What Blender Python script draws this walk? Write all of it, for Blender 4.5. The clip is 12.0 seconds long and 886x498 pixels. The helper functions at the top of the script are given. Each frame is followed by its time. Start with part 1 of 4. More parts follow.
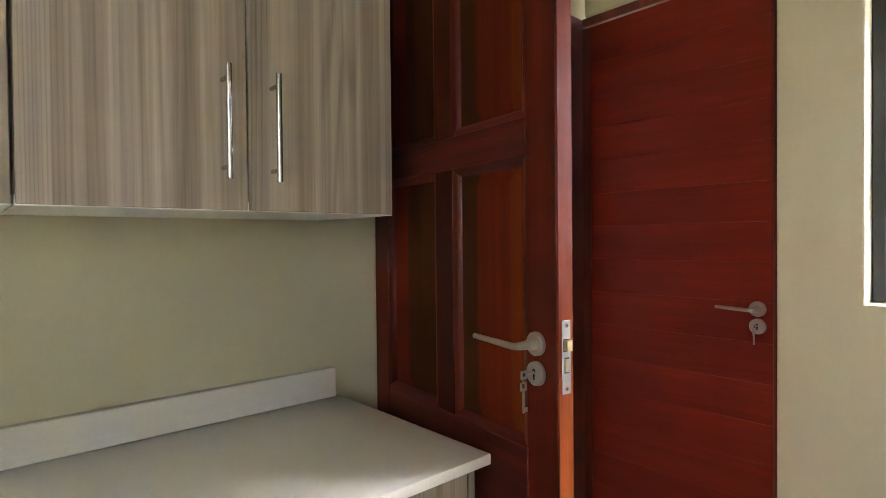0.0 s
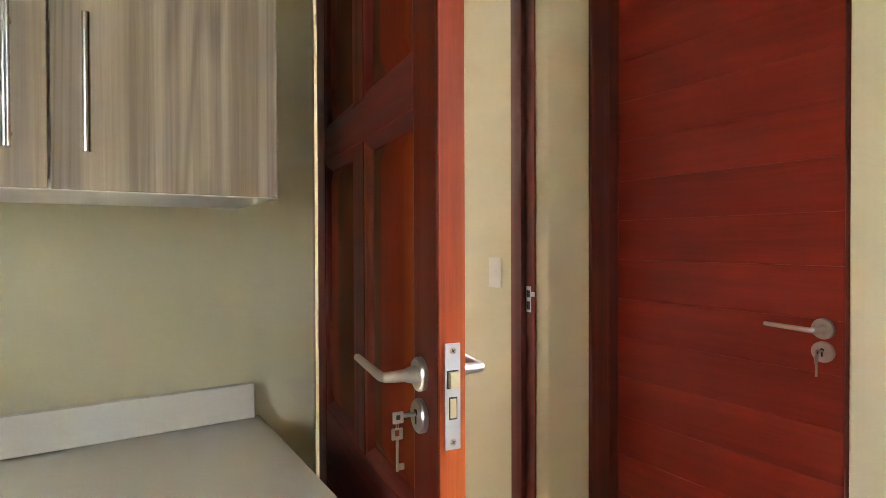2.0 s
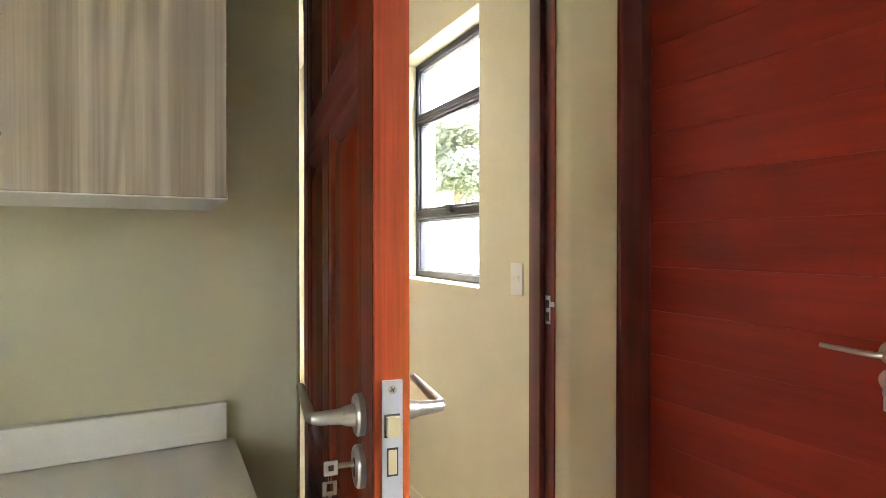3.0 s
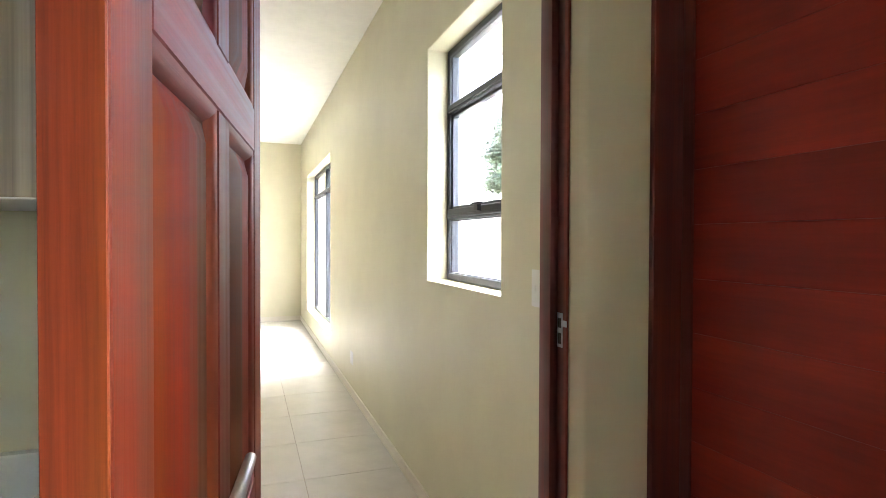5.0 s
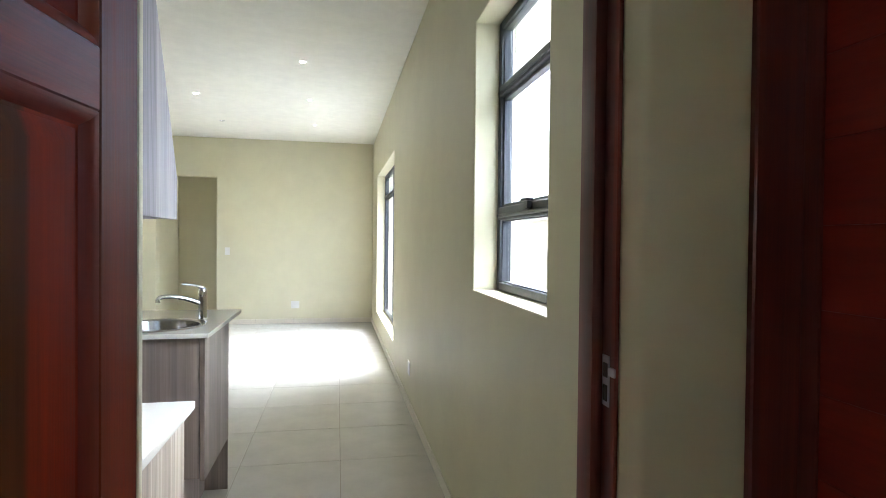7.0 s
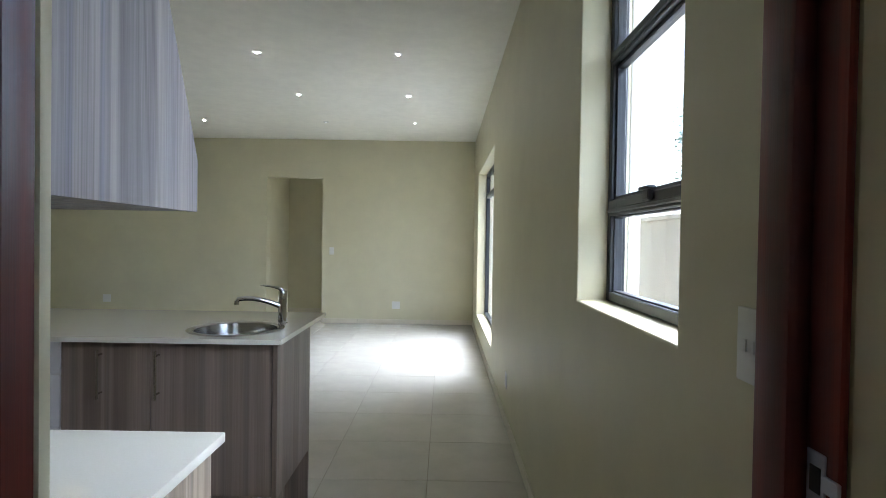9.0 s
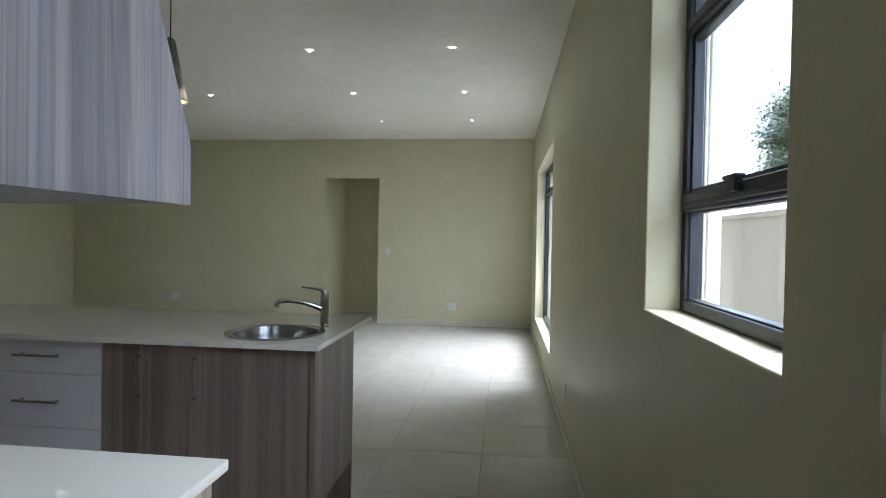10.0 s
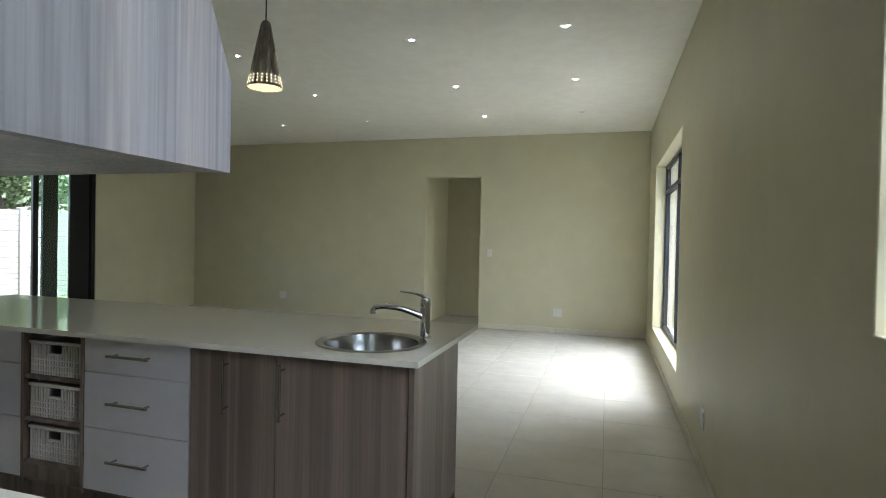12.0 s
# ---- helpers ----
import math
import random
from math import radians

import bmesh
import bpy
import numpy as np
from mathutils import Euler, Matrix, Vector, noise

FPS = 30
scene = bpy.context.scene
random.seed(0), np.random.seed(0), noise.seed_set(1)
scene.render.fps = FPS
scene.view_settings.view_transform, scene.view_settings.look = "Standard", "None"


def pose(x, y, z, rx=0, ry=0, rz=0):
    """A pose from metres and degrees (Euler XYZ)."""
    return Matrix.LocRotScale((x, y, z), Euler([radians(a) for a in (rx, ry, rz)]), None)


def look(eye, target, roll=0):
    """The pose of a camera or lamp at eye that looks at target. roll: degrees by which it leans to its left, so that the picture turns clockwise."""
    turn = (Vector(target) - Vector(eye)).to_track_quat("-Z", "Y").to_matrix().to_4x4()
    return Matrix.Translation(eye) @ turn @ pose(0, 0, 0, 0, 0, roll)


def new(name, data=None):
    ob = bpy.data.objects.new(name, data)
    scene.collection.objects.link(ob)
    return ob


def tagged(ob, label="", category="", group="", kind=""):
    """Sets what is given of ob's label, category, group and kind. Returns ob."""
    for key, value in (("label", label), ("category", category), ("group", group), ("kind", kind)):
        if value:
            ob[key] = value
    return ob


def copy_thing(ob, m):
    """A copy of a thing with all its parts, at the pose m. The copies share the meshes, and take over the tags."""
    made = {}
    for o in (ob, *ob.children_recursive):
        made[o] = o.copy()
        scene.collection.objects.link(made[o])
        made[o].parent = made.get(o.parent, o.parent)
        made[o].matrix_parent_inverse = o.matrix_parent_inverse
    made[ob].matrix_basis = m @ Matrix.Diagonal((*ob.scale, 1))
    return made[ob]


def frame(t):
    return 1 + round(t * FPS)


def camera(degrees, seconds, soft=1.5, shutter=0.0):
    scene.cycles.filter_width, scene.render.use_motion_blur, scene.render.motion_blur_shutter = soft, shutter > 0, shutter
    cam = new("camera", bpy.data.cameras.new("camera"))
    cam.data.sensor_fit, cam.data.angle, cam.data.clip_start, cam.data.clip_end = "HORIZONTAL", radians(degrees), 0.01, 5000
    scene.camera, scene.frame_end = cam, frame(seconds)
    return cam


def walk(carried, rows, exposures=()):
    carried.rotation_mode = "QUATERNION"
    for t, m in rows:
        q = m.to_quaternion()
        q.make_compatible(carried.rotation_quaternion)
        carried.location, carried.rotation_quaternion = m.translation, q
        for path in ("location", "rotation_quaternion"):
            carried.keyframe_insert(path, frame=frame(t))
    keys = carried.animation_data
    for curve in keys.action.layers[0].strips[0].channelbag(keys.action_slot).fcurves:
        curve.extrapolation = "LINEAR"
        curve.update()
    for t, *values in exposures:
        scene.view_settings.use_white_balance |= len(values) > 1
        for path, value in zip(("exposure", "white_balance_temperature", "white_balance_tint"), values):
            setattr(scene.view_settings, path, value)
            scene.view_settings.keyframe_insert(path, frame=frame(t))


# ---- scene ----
cam = camera(78.0, 12.0, soft=0.85)
PATH = [
    (0, (-1.689, -1.296, 1.283), (-0.359, 0.197, 1.252), -0.6),
    (0.5, (-1.58, -1.295, 1.28), (-0.301, 0.243, 1.253), -0.6),
    (1, (-1.463, -1.314, 1.282), (-0.251, 0.277, 1.254), -0.5),
    (1.5, (-1.355, -1.311, 1.274), (-0.216, 0.333, 1.247), -0.4),
    (2, (-1.266, -1.28, 1.264), (-0.198, 0.41, 1.24), -0.2),
    (2.5, (-1.176, -1.254, 1.271), (-0.185, 0.483, 1.249), -0.1),
    (3, (-1.104, -1.217, 1.273), (-0.185, 0.56, 1.253), 0.0),
    (5, (-0.82, -1.085, 1.293), (-0.145, 0.797, 1.261), 0.2),
    (5.5, (-0.744, -1.01, 1.293), (-0.14, 0.897, 1.263), 0.3),
    (6, (-0.689, -0.944, 1.291), (-0.143, 0.979, 1.263), 0.5),
    (6.5, (-0.622, -0.859, 1.301), (-0.143, 1.082, 1.271), 0.4),
    (7, (-0.558, -0.783, 1.303), (-0.177, 1.18, 1.273), 0.6),
    (9, (-0.459, -0.453, 1.299), (-0.462, 1.546, 1.268), 0.9),
    (9.5, (-0.442, -0.356, 1.3), (-0.549, 1.641, 1.267), 1.0),
    (10, (-0.42, -0.261, 1.297), (-0.641, 1.726, 1.264), 1.0),
    (10.5, (-0.419, -0.179, 1.294), (-0.745, 1.794, 1.259), 1.2),
    (11, (-0.44, -0.101, 1.285), (-0.858, 1.855, 1.253), 1.2),
    (11.5, (-0.49, -0.01, 1.282), (-0.989, 1.926, 1.251), 1.2),
    (12, (-0.538, 0.077, 1.279), (-1.112, 1.993, 1.248), 1.2),
]
walk(cam, [(t, look(eye, target, roll)) for t, eye, target, roll in PATH],
     exposures=[(0, 6.06, 7250, 27), (1.5, 6.48, 7250, 27), (2.5, 6.75, 7250, 26), (3.2, 6.75, 7100, 22), (5.0, 6.1, 6550, 19), (6.0, 5.66, 6350, 15), (7.2, 5.0, 6100, 14),
                (8.8, 4.25, 6000, 14), (9.5, 4.0, 6000, 13), (10.5, 3.56, 6050, 13), (11.0, 3.28, 6100, 13), (11.4, 3.5, 6150, 13), (12.0, 4.0, 6350, 11)])

# ---------------------------------------------------------------- light
world = bpy.data.worlds.new("world")
scene.world = world
world.use_nodes = True
wn = world.node_tree.nodes
sky = wn.new("ShaderNodeTexSky")
sky.sky_type = "NISHITA"
sky.sun_disc = False
sky.sun_elevation = radians(58)
sky.sun_rotation = radians(83)
sky.dust_density = 2.5
sky.air_density = 1.0
wn["Background"].inputs["Strength"].default_value = 0.09
world.node_tree.links.new(sky.outputs["Color"], wn["Background"].inputs["Color"])

sun = new("sun", bpy.data.lights.new("sun", "SUN"))
sun.data.energy = 1.25
sun.data.angle = radians(84)
sun.data.color = (0.82, 0.92, 1.0)
sun.matrix_world = look((4.3, 0.5, 6.9), (0, 0, 0))


# ---------------------------------------------------------------- materials
def material(name, color, rough=0.5, metal=0.0, second=None, scale=(8, 8, 8), detail=4, lo=0.35, hi=0.65, bump=0.0, bump_scale=200,
             fine=0.0, coat=0.0, rough_var=0.0, random_tint=0.0, stain=0.0, spec=0.5):
    """A surface with grain at one scale, soft blotches at another, fine relief and a gloss that varies."""
    m = bpy.data.materials.new(name)
    m.use_nodes = True
    nt = m.node_tree
    n, l = nt.nodes, nt.links
    b = n["Principled BSDF"]
    b.inputs["Roughness"].default_value = rough
    b.inputs["Metallic"].default_value = metal
    b.inputs["Coat Weight"].default_value = coat
    b.inputs["Coat Roughness"].default_value = 0.08
    b.inputs["Specular IOR Level"].default_value = spec
    co = n.new("ShaderNodeTexCoord")
    mp = n.new("ShaderNodeMapping")
    mp.inputs["Scale"].default_value = scale
    l.new(co.outputs["Object"], mp.inputs["Vector"])
    grain = n.new("ShaderNodeTexNoise")
    grain.inputs["Scale"].default_value = 1.0
    grain.inputs["Detail"].default_value = detail
    grain.inputs["Roughness"].default_value = 0.6
    l.new(mp.outputs["Vector"], grain.inputs["Vector"])
    ramp = n.new("ShaderNodeValToRGB")
    ramp.color_ramp.elements[0].position, ramp.color_ramp.elements[1].position = lo, hi
    ramp.color_ramp.elements[0].color = (*color, 1)
    ramp.color_ramp.elements[1].color = (*(second or tuple(c * 1.06 for c in color)), 1)
    l.new(grain.outputs["Fac"], ramp.inputs["Fac"])
    out = ramp.outputs["Color"]
    if stain:
        blot = n.new("ShaderNodeTexNoise")
        blot.inputs["Scale"].default_value = 1.3
        blot.inputs["Detail"].default_value = 3
        l.new(co.outputs["Object"], blot.inputs["Vector"])
        rng = n.new("ShaderNodeMapRange")
        rng.inputs["To Min"].default_value, rng.inputs["To Max"].default_value = 1 - stain, 1 + stain
        l.new(blot.outputs["Fac"], rng.inputs["Value"])
        mul = n.new("ShaderNodeVectorMath")
        mul.operation = "SCALE"
        l.new(out, mul.inputs[0])
        l.new(rng.outputs["Result"], mul.inputs["Scale"])
        out = mul.outputs["Vector"]
    if random_tint:
        info = n.new("ShaderNodeObjectInfo")
        rng2 = n.new("ShaderNodeMapRange")
        rng2.inputs["To Min"].default_value, rng2.inputs["To Max"].default_value = 1 - random_tint, 1 + random_tint
        l.new(info.outputs["Random"], rng2.inputs["Value"])
        mul2 = n.new("ShaderNodeVectorMath")
        mul2.operation = "SCALE"
        l.new(out, mul2.inputs[0])
        l.new(rng2.outputs["Result"], mul2.inputs["Scale"])
        out = mul2.outputs["Vector"]
    l.new(out, b.inputs["Base Color"])
    if rough_var:
        rr = n.new("ShaderNodeMapRange")
        rr.inputs["To Min"].default_value, rr.inputs["To Max"].default_value = rough - rough_var, rough + rough_var
        l.new(grain.outputs["Fac"], rr.inputs["Value"])
        l.new(rr.outputs["Result"], b.inputs["Roughness"])
    if bump:
        bn = n.new("ShaderNodeTexNoise")
        bn.inputs["Scale"].default_value = bump_scale
        bn.inputs["Detail"].default_value = 3
        l.new(co.outputs["Object"] if not fine else mp.outputs["Vector"], bn.inputs["Vector"])
        bp = n.new("ShaderNodeBump")
        bp.inputs["Strength"].default_value = bump
        bp.inputs["Distance"].default_value = 0.002
        l.new(bn.outputs["Fac"], bp.inputs["Height"])
        l.new(bp.outputs["Normal"], b.inputs["Normal"])
    return m


def node_tools(m):
    m.use_nodes = True
    n, l = m.node_tree.nodes, m.node_tree.links
    co = n.new("ShaderNodeTexCoord")
    info = n.new("ShaderNodeObjectInfo")
    sc = n.new("ShaderNodeMath")
    sc.operation = "MULTIPLY"
    sc.inputs[1].default_value = 9.0
    add = n.new("ShaderNodeVectorMath")
    l.new(info.outputs["Random"], sc.inputs[0])
    l.new(co.outputs["Object"], add.inputs[0])
    l.new(sc.outputs["Value"], add.inputs[1])

    def grain(kind, scale, detail=2.0, distort=0.0, rough=0.5):
        mp = n.new("ShaderNodeMapping")
        mp.inputs["Scale"].default_value = scale
        l.new(add.outputs["Vector"], mp.inputs["Vector"])
        t = n.new(kind)
        t.inputs["Scale"].default_value = 1.0
        t.inputs["Detail"].default_value = detail
        t.inputs["Distortion"].default_value = distort
        if kind == "ShaderNodeTexNoise":
            t.inputs["Roughness"].default_value = rough
        l.new(mp.outputs["Vector"], t.inputs["Vector"])
        return t.outputs["Fac"]

    def ramp(fac, stops, mode="EASE"):
        r = n.new("ShaderNodeValToRGB")
        r.color_ramp.interpolation = mode
        while len(r.color_ramp.elements) < len(stops):
            r.color_ramp.elements.new(0.5)
        for e, (p, c) in zip(r.color_ramp.elements, stops):
            e.position, e.color = p, (*c, 1)
        l.new(fac, r.inputs["Fac"])
        return r.outputs["Color"]

    def span(fac, a, b, c, d):
        r = n.new("ShaderNodeMapRange")
        for k, v in zip(("From Min", "From Max", "To Min", "To Max"), (a, b, c, d)):
            r.inputs[k].default_value = v
        l.new(fac, r.inputs["Value"])
        return r.outputs["Result"]

    def times(color, value):
        u = n.new("ShaderNodeVectorMath")
        u.operation = "SCALE"
        l.new(color, u.inputs[0])
        l.new(value, u.inputs["Scale"])
        return u.outputs["Vector"]

    def mul(a, b, op="MULTIPLY"):
        u = n.new("ShaderNodeMath")
        u.operation = op
        for k, v in enumerate((a, b)):
            if isinstance(v, float):
                u.inputs[k].default_value = v
            else:
                l.new(v, u.inputs[k])
        return u.outputs["Value"]

    def bump(fac, strength, dist=0.001):
        b = n.new("ShaderNodeBump")
        b.inputs["Strength"].default_value, b.inputs["Distance"].default_value = strength, dist
        l.new(fac, b.inputs["Height"])
        l.new(b.outputs["Normal"], n["Principled BSDF"].inputs["Normal"])
    return n, l, grain, ramp, span, times, mul, bump


def laminate(name, stops, lines=0.25, fine=0.14, rings=30, edge=0.022, wide=9.5):
    """Printed woodgrain board: upright staves of clearly different tone, dark growth lines in some, arched figure and fine pores."""
    m = bpy.data.materials.new(name)
    n, l, grain, ramp, span, times, mul, bump = node_tools(m)
    b = n["Principled BSDF"]
    b.inputs["Roughness"].default_value = 0.42
    b.inputs["Specular IOR Level"].default_value = 0.4
    staves = grain("ShaderNodeTexNoise", (wide, wide, 0.03), 0.8)
    order = (0, 2, 1, 3, 2, 0, 1)
    marks = []
    for k, (p, q) in enumerate(zip((0.33, 0.40, 0.455, 0.50, 0.55, 0.61, 0.68), order)):
        marks += [(p, stops[q])] + ([(min(p + 0.07, 1.0) - edge - (0.02 if 0.39 < p < 0.56 else 0.0), stops[q])] if k < 6 else [])
    color = ramp(staves, marks, "LINEAR")
    soft = grain("ShaderNodeTexNoise", (20, 20, 0.2), 2.0, 0.3)
    pores = grain("ShaderNodeTexNoise", (260, 260, 5), 4, 0.0, 0.65)
    where = grain("ShaderNodeTexNoise", (9, 9, 0.3), 1.0)
    field = grain("ShaderNodeTexNoise", (6, 6, 0.11), 1.5, 0.3)
    growth = mul(mul(field, float(rings)), 0.5, "PINGPONG")
    fibre = grain("ShaderNodeTexNoise", (130, 130, 1.6), 2.5, 1.0)
    figure = grain("ShaderNodeTexNoise", (70, 70, 0.7), 2, 1.2)
    color = times(color, span(soft, 0.3, 0.7, 0.93, 1.07))
    color = times(color, span(fibre, 0.35, 0.65, 1.06, 0.90))
    color = times(color, span(pores, 0.40, 0.62, 1.0, 1.0 - fine))
    mask = span(where, 0.47, 0.53, 0.0, 1.0)
    color = times(color, mul(1.0, mul(mask, span(growth, 0.25, 0.45, 0.0, lines)), "SUBTRACT"))
    color = times(color, span(figure, 0.56, 0.66, 1.0, 1.0 - lines * 0.6))
    l.new(color, b.inputs["Base Color"])
    l.new(span(pores, 0.3, 0.7, 0.36, 0.50), b.inputs["Roughness"])
    bump(pores, 0.10)
    return m


def mahogany(name, stops, scale, rough=0.42, spec=0.4, coat=0.04, amp=0.2, pore=0.13, wide=9):
    """Red-stained hardwood: glued staves of differing tone, long streaks, pores; scale stretches along the grain."""
    m = bpy.data.materials.new(name)
    n, l, grain, ramp, span, times, mul, bump = node_tools(m)
    b = n["Principled BSDF"]
    b.inputs["Specular IOR Level"].default_value = spec
    b.inputs["Coat Weight"].default_value = coat
    b.inputs["Coat Roughness"].default_value = 0.15
    sx, sy, sz = scale
    staves = grain("ShaderNodeTexNoise", (sx * wide, sy * wide, sz * wide), 1.0, 0.1)
    color = ramp(staves, [(0.34, stops[0]), (0.46, stops[1]), (0.55, stops[2]), (0.66, stops[3])])
    streak = grain("ShaderNodeTexNoise", (sx * 55, sy * 55, sz * 55), 3, 0.5)
    pores = grain("ShaderNodeTexNoise", (sx * 320, sy * 320, sz * 260), 3, 0.0, 0.7)
    cloud = grain("ShaderNodeTexNoise", (3, 3, 3), 2.0)
    color = times(color, span(streak, 0.35, 0.65, 1.0 - amp, 1.0 + amp))
    color = times(color, span(pores, 0.35, 0.65, 1.0 + pore, 1.0 - pore))
    color = times(color, span(cloud, 0.3, 0.7, 0.88, 1.12))
    l.new(color, b.inputs["Base Color"])
    l.new(span(streak, 0.3, 0.7, rough - 0.07, rough + 0.09), b.inputs["Roughness"])
    bump(pores, 0.15)
    return m


def glued_staves(name, stops, rough=0.5, spec=0.12):
    """Panel boards glued edge to edge: tones change sharply across the leaf's own width, with streaks and pores along the height."""
    m = bpy.data.materials.new(name)
    n, l, grain, ramp, span, times, mul, bump = node_tools(m)
    b = n["Principled BSDF"]
    b.inputs["Specular IOR Level"].default_value = spec
    co = n.new("ShaderNodeTexCoord")
    sep = n.new("ShaderNodeSeparateXYZ")
    l.new(co.outputs["Object"], sep.inputs["Vector"])
    wander = grain("ShaderNodeTexNoise", (2, 2, 0.9), 1.0)
    across = mul(sep.outputs["X"], span(wander, 0.3, 0.7, -0.006, 0.006), "ADD")
    color = ramp(across, stops, "LINEAR")
    streak = grain("ShaderNodeTexNoise", (60, 60, 0.9), 3, 0.4)
    pores = grain("ShaderNodeTexNoise", (320, 320, 6), 3, 0.0, 0.7)
    cloud = grain("ShaderNodeTexNoise", (9, 9, 2.0), 2.0, 0.4)
    color = times(color, span(streak, 0.35, 0.65, 0.86, 1.14))
    color = times(color, span(pores, 0.35, 0.65, 1.07, 0.92))
    color = times(color, span(cloud, 0.3, 0.7, 0.84, 1.18))
    l.new(color, b.inputs["Base Color"])
    l.new(span(streak, 0.3, 0.7, rough - 0.06, rough + 0.08), b.inputs["Roughness"])
    bump(pores, 0.12)
    return m


def glowing(name, color, strength):
    m = bpy.data.materials.new(name)
    m.use_nodes = True
    b = m.node_tree.nodes["Principled BSDF"]
    b.inputs["Base Color"].default_value = (*color, 1)
    b.inputs["Emission Color"].default_value = (*color, 1)
    b.inputs["Emission Strength"].default_value = strength
    return m


def glass_material(name, color):
    m = bpy.data.materials.new(name)
    m.use_nodes = True
    b = m.node_tree.nodes["Principled BSDF"]
    b.inputs["Base Color"].default_value = (*color, 1)
    b.inputs["Roughness"].default_value = 0.0
    b.inputs["Transmission Weight"].default_value = 1.0
    b.inputs["IOR"].default_value = 1.45
    return m


PAINT = material("cream_wall_paint", (0.573, 0.533, 0.362), 0.5, scale=(3, 3, 3), bump=0.12, bump_scale=160, stain=0.03)
CEIL = material("white_ceiling_paint", (0.80, 0.78, 0.69), 0.75, bump=0.03, bump_scale=140, stain=0.02)
OUTPAINT = material("white_outdoor_paint", (0.8, 0.79, 0.75), 0.7, bump=0.2, bump_scale=120, stain=0.03)
BOUND = material("beige_boundary_plaster", (0.27, 0.243, 0.195), 0.8, bump=0.25, bump_scale=90, stain=0.08)
TILE = material("cream_porcelain", (0.535, 0.508, 0.452), 0.24, second=(0.58, 0.553, 0.495), scale=(5, 5, 5), stain=0.03, random_tint=0.012, rough_var=0.06)
GROUT = material("grout", (0.33, 0.295, 0.24), 0.9, bump=0.3)
SKIRT = material("tile_skirting", (0.60, 0.55, 0.44), 0.3, stain=0.03)
LAM = laminate("grey_oak_laminate", ((0.310, 0.248, 0.185), (0.385, 0.315, 0.240), (0.445, 0.370, 0.283), (0.345, 0.288, 0.232)), 0.24, 0.12, 44, 0.022, 8.0)
# Same grain as the other boards; bluish window skylight is mixed into these tones.
LAM_SKYLIT = laminate("skylit_grey_laminate", ((0.285, 0.268, 0.275), (0.355, 0.338, 0.348), (0.415, 0.383, 0.375), (0.325, 0.322, 0.358)), 0.18, 0.12, 34, 0.022, 7.0)
LAM_DARK = laminate("brown_grey_laminate", ((0.165, 0.122, 0.095), (0.205, 0.156, 0.124), (0.255, 0.198, 0.160), (0.188, 0.148, 0.123)), 0.06, 0.07, 20, 0.03, 6.0)
BOARD_W = material("white_melamine", (0.70, 0.69, 0.66), 0.4, stain=0.02)
QUARTZ = material("white_quartz", (0.76, 0.737, 0.66), 0.07, second=(0.78, 0.757, 0.68), scale=(220, 220, 220), detail=2, stain=0.015)
RED = mahogany("red_mahogany", ((0.060, 0.0095, 0.005), (0.098, 0.011, 0.005), (0.130, 0.017, 0.0055), (0.084, 0.017, 0.0065)), (1, 1, 0.02), 0.45, spec=0.12, coat=0.0, amp=0.12, pore=0.08)
RED_P = glued_staves("red_and_brown_panel_staves", ((0.0, (0.130, 0.0115, 0.004)), (0.180, (0.150, 0.016, 0.0048)), (0.186, (0.064, 0.0185, 0.006)), (0.300, (0.070, 0.021, 0.006)),
                                                       (0.390, (0.070, 0.021, 0.006)), (0.455, (0.060, 0.0175, 0.006)), (0.462, (0.125, 0.0165, 0.005)), (0.560, (0.120, 0.0140, 0.005)), (0.566, (0.145, 0.026, 0.005))), 0.52, 0.03)
RED_M = mahogany("orange_red_moulding", ((0.08, 0.0064, 0.004), (0.104, 0.0112, 0.0048), (0.136, 0.0256, 0.0064), (0.096, 0.0088, 0.0048)), (1, 1, 0.02), 0.42, spec=0.2, coat=0.0, amp=0.12, pore=0.06)
RED_H = mahogany("red_mahogany_rail", ((0.070, 0.014, 0.011), (0.095, 0.016, 0.012), (0.12, 0.019, 0.012), (0.10, 0.017, 0.012)), (0.03, 0.03, 1), 0.46, spec=0.14, coat=0.0)
RED_B = mahogany("red_boards", ((0.175, 0.0145, 0.006), (0.185, 0.0155, 0.0065), (0.195, 0.017, 0.0068), (0.205, 0.019, 0.0073)), (0.1, 0.03, 0.6), 0.46, spec=0.2, coat=0.0, amp=0.10, pore=0.06)
RED_FRAME = mahogany("dark_mahogany_frame", ((0.075, 0.012, 0.008), (0.10, 0.014, 0.008), (0.135, 0.019, 0.009), (0.11, 0.016, 0.009)), (1, 1, 0.02), 0.42)
RED_EDGE = mahogany("orange_mahogany_edge", ((0.16, 0.022, 0.007), (0.21, 0.032, 0.008), (0.28, 0.060, 0.011), (0.20, 0.029, 0.008)), (1, 1, 0.03), 0.5, spec=0.15, coat=0.0, amp=0.16)
STEEL = material("brushed_steel", (0.42, 0.40, 0.365), 0.34, 1.0, scale=(300, 300, 12), rough_var=0.06)
BARSTEEL = material("satin_handle_steel", (0.42, 0.40, 0.37), 0.24, 1.0, scale=(300, 300, 12), rough_var=0.05)
# Upright reflections on the brushed shade are drawn as light and dark colour streaks.
PENDSTEEL = material("pendant_steel_streak_reflections", (0.26, 0.245, 0.21), 0.30, 1.0, second=(0.44, 0.41, 0.36), scale=(60, 60, 1.5), detail=2, rough_var=0.08)
KEYMETAL = material("worn_key_metal", (0.36, 0.35, 0.33), 0.38, 1.0)
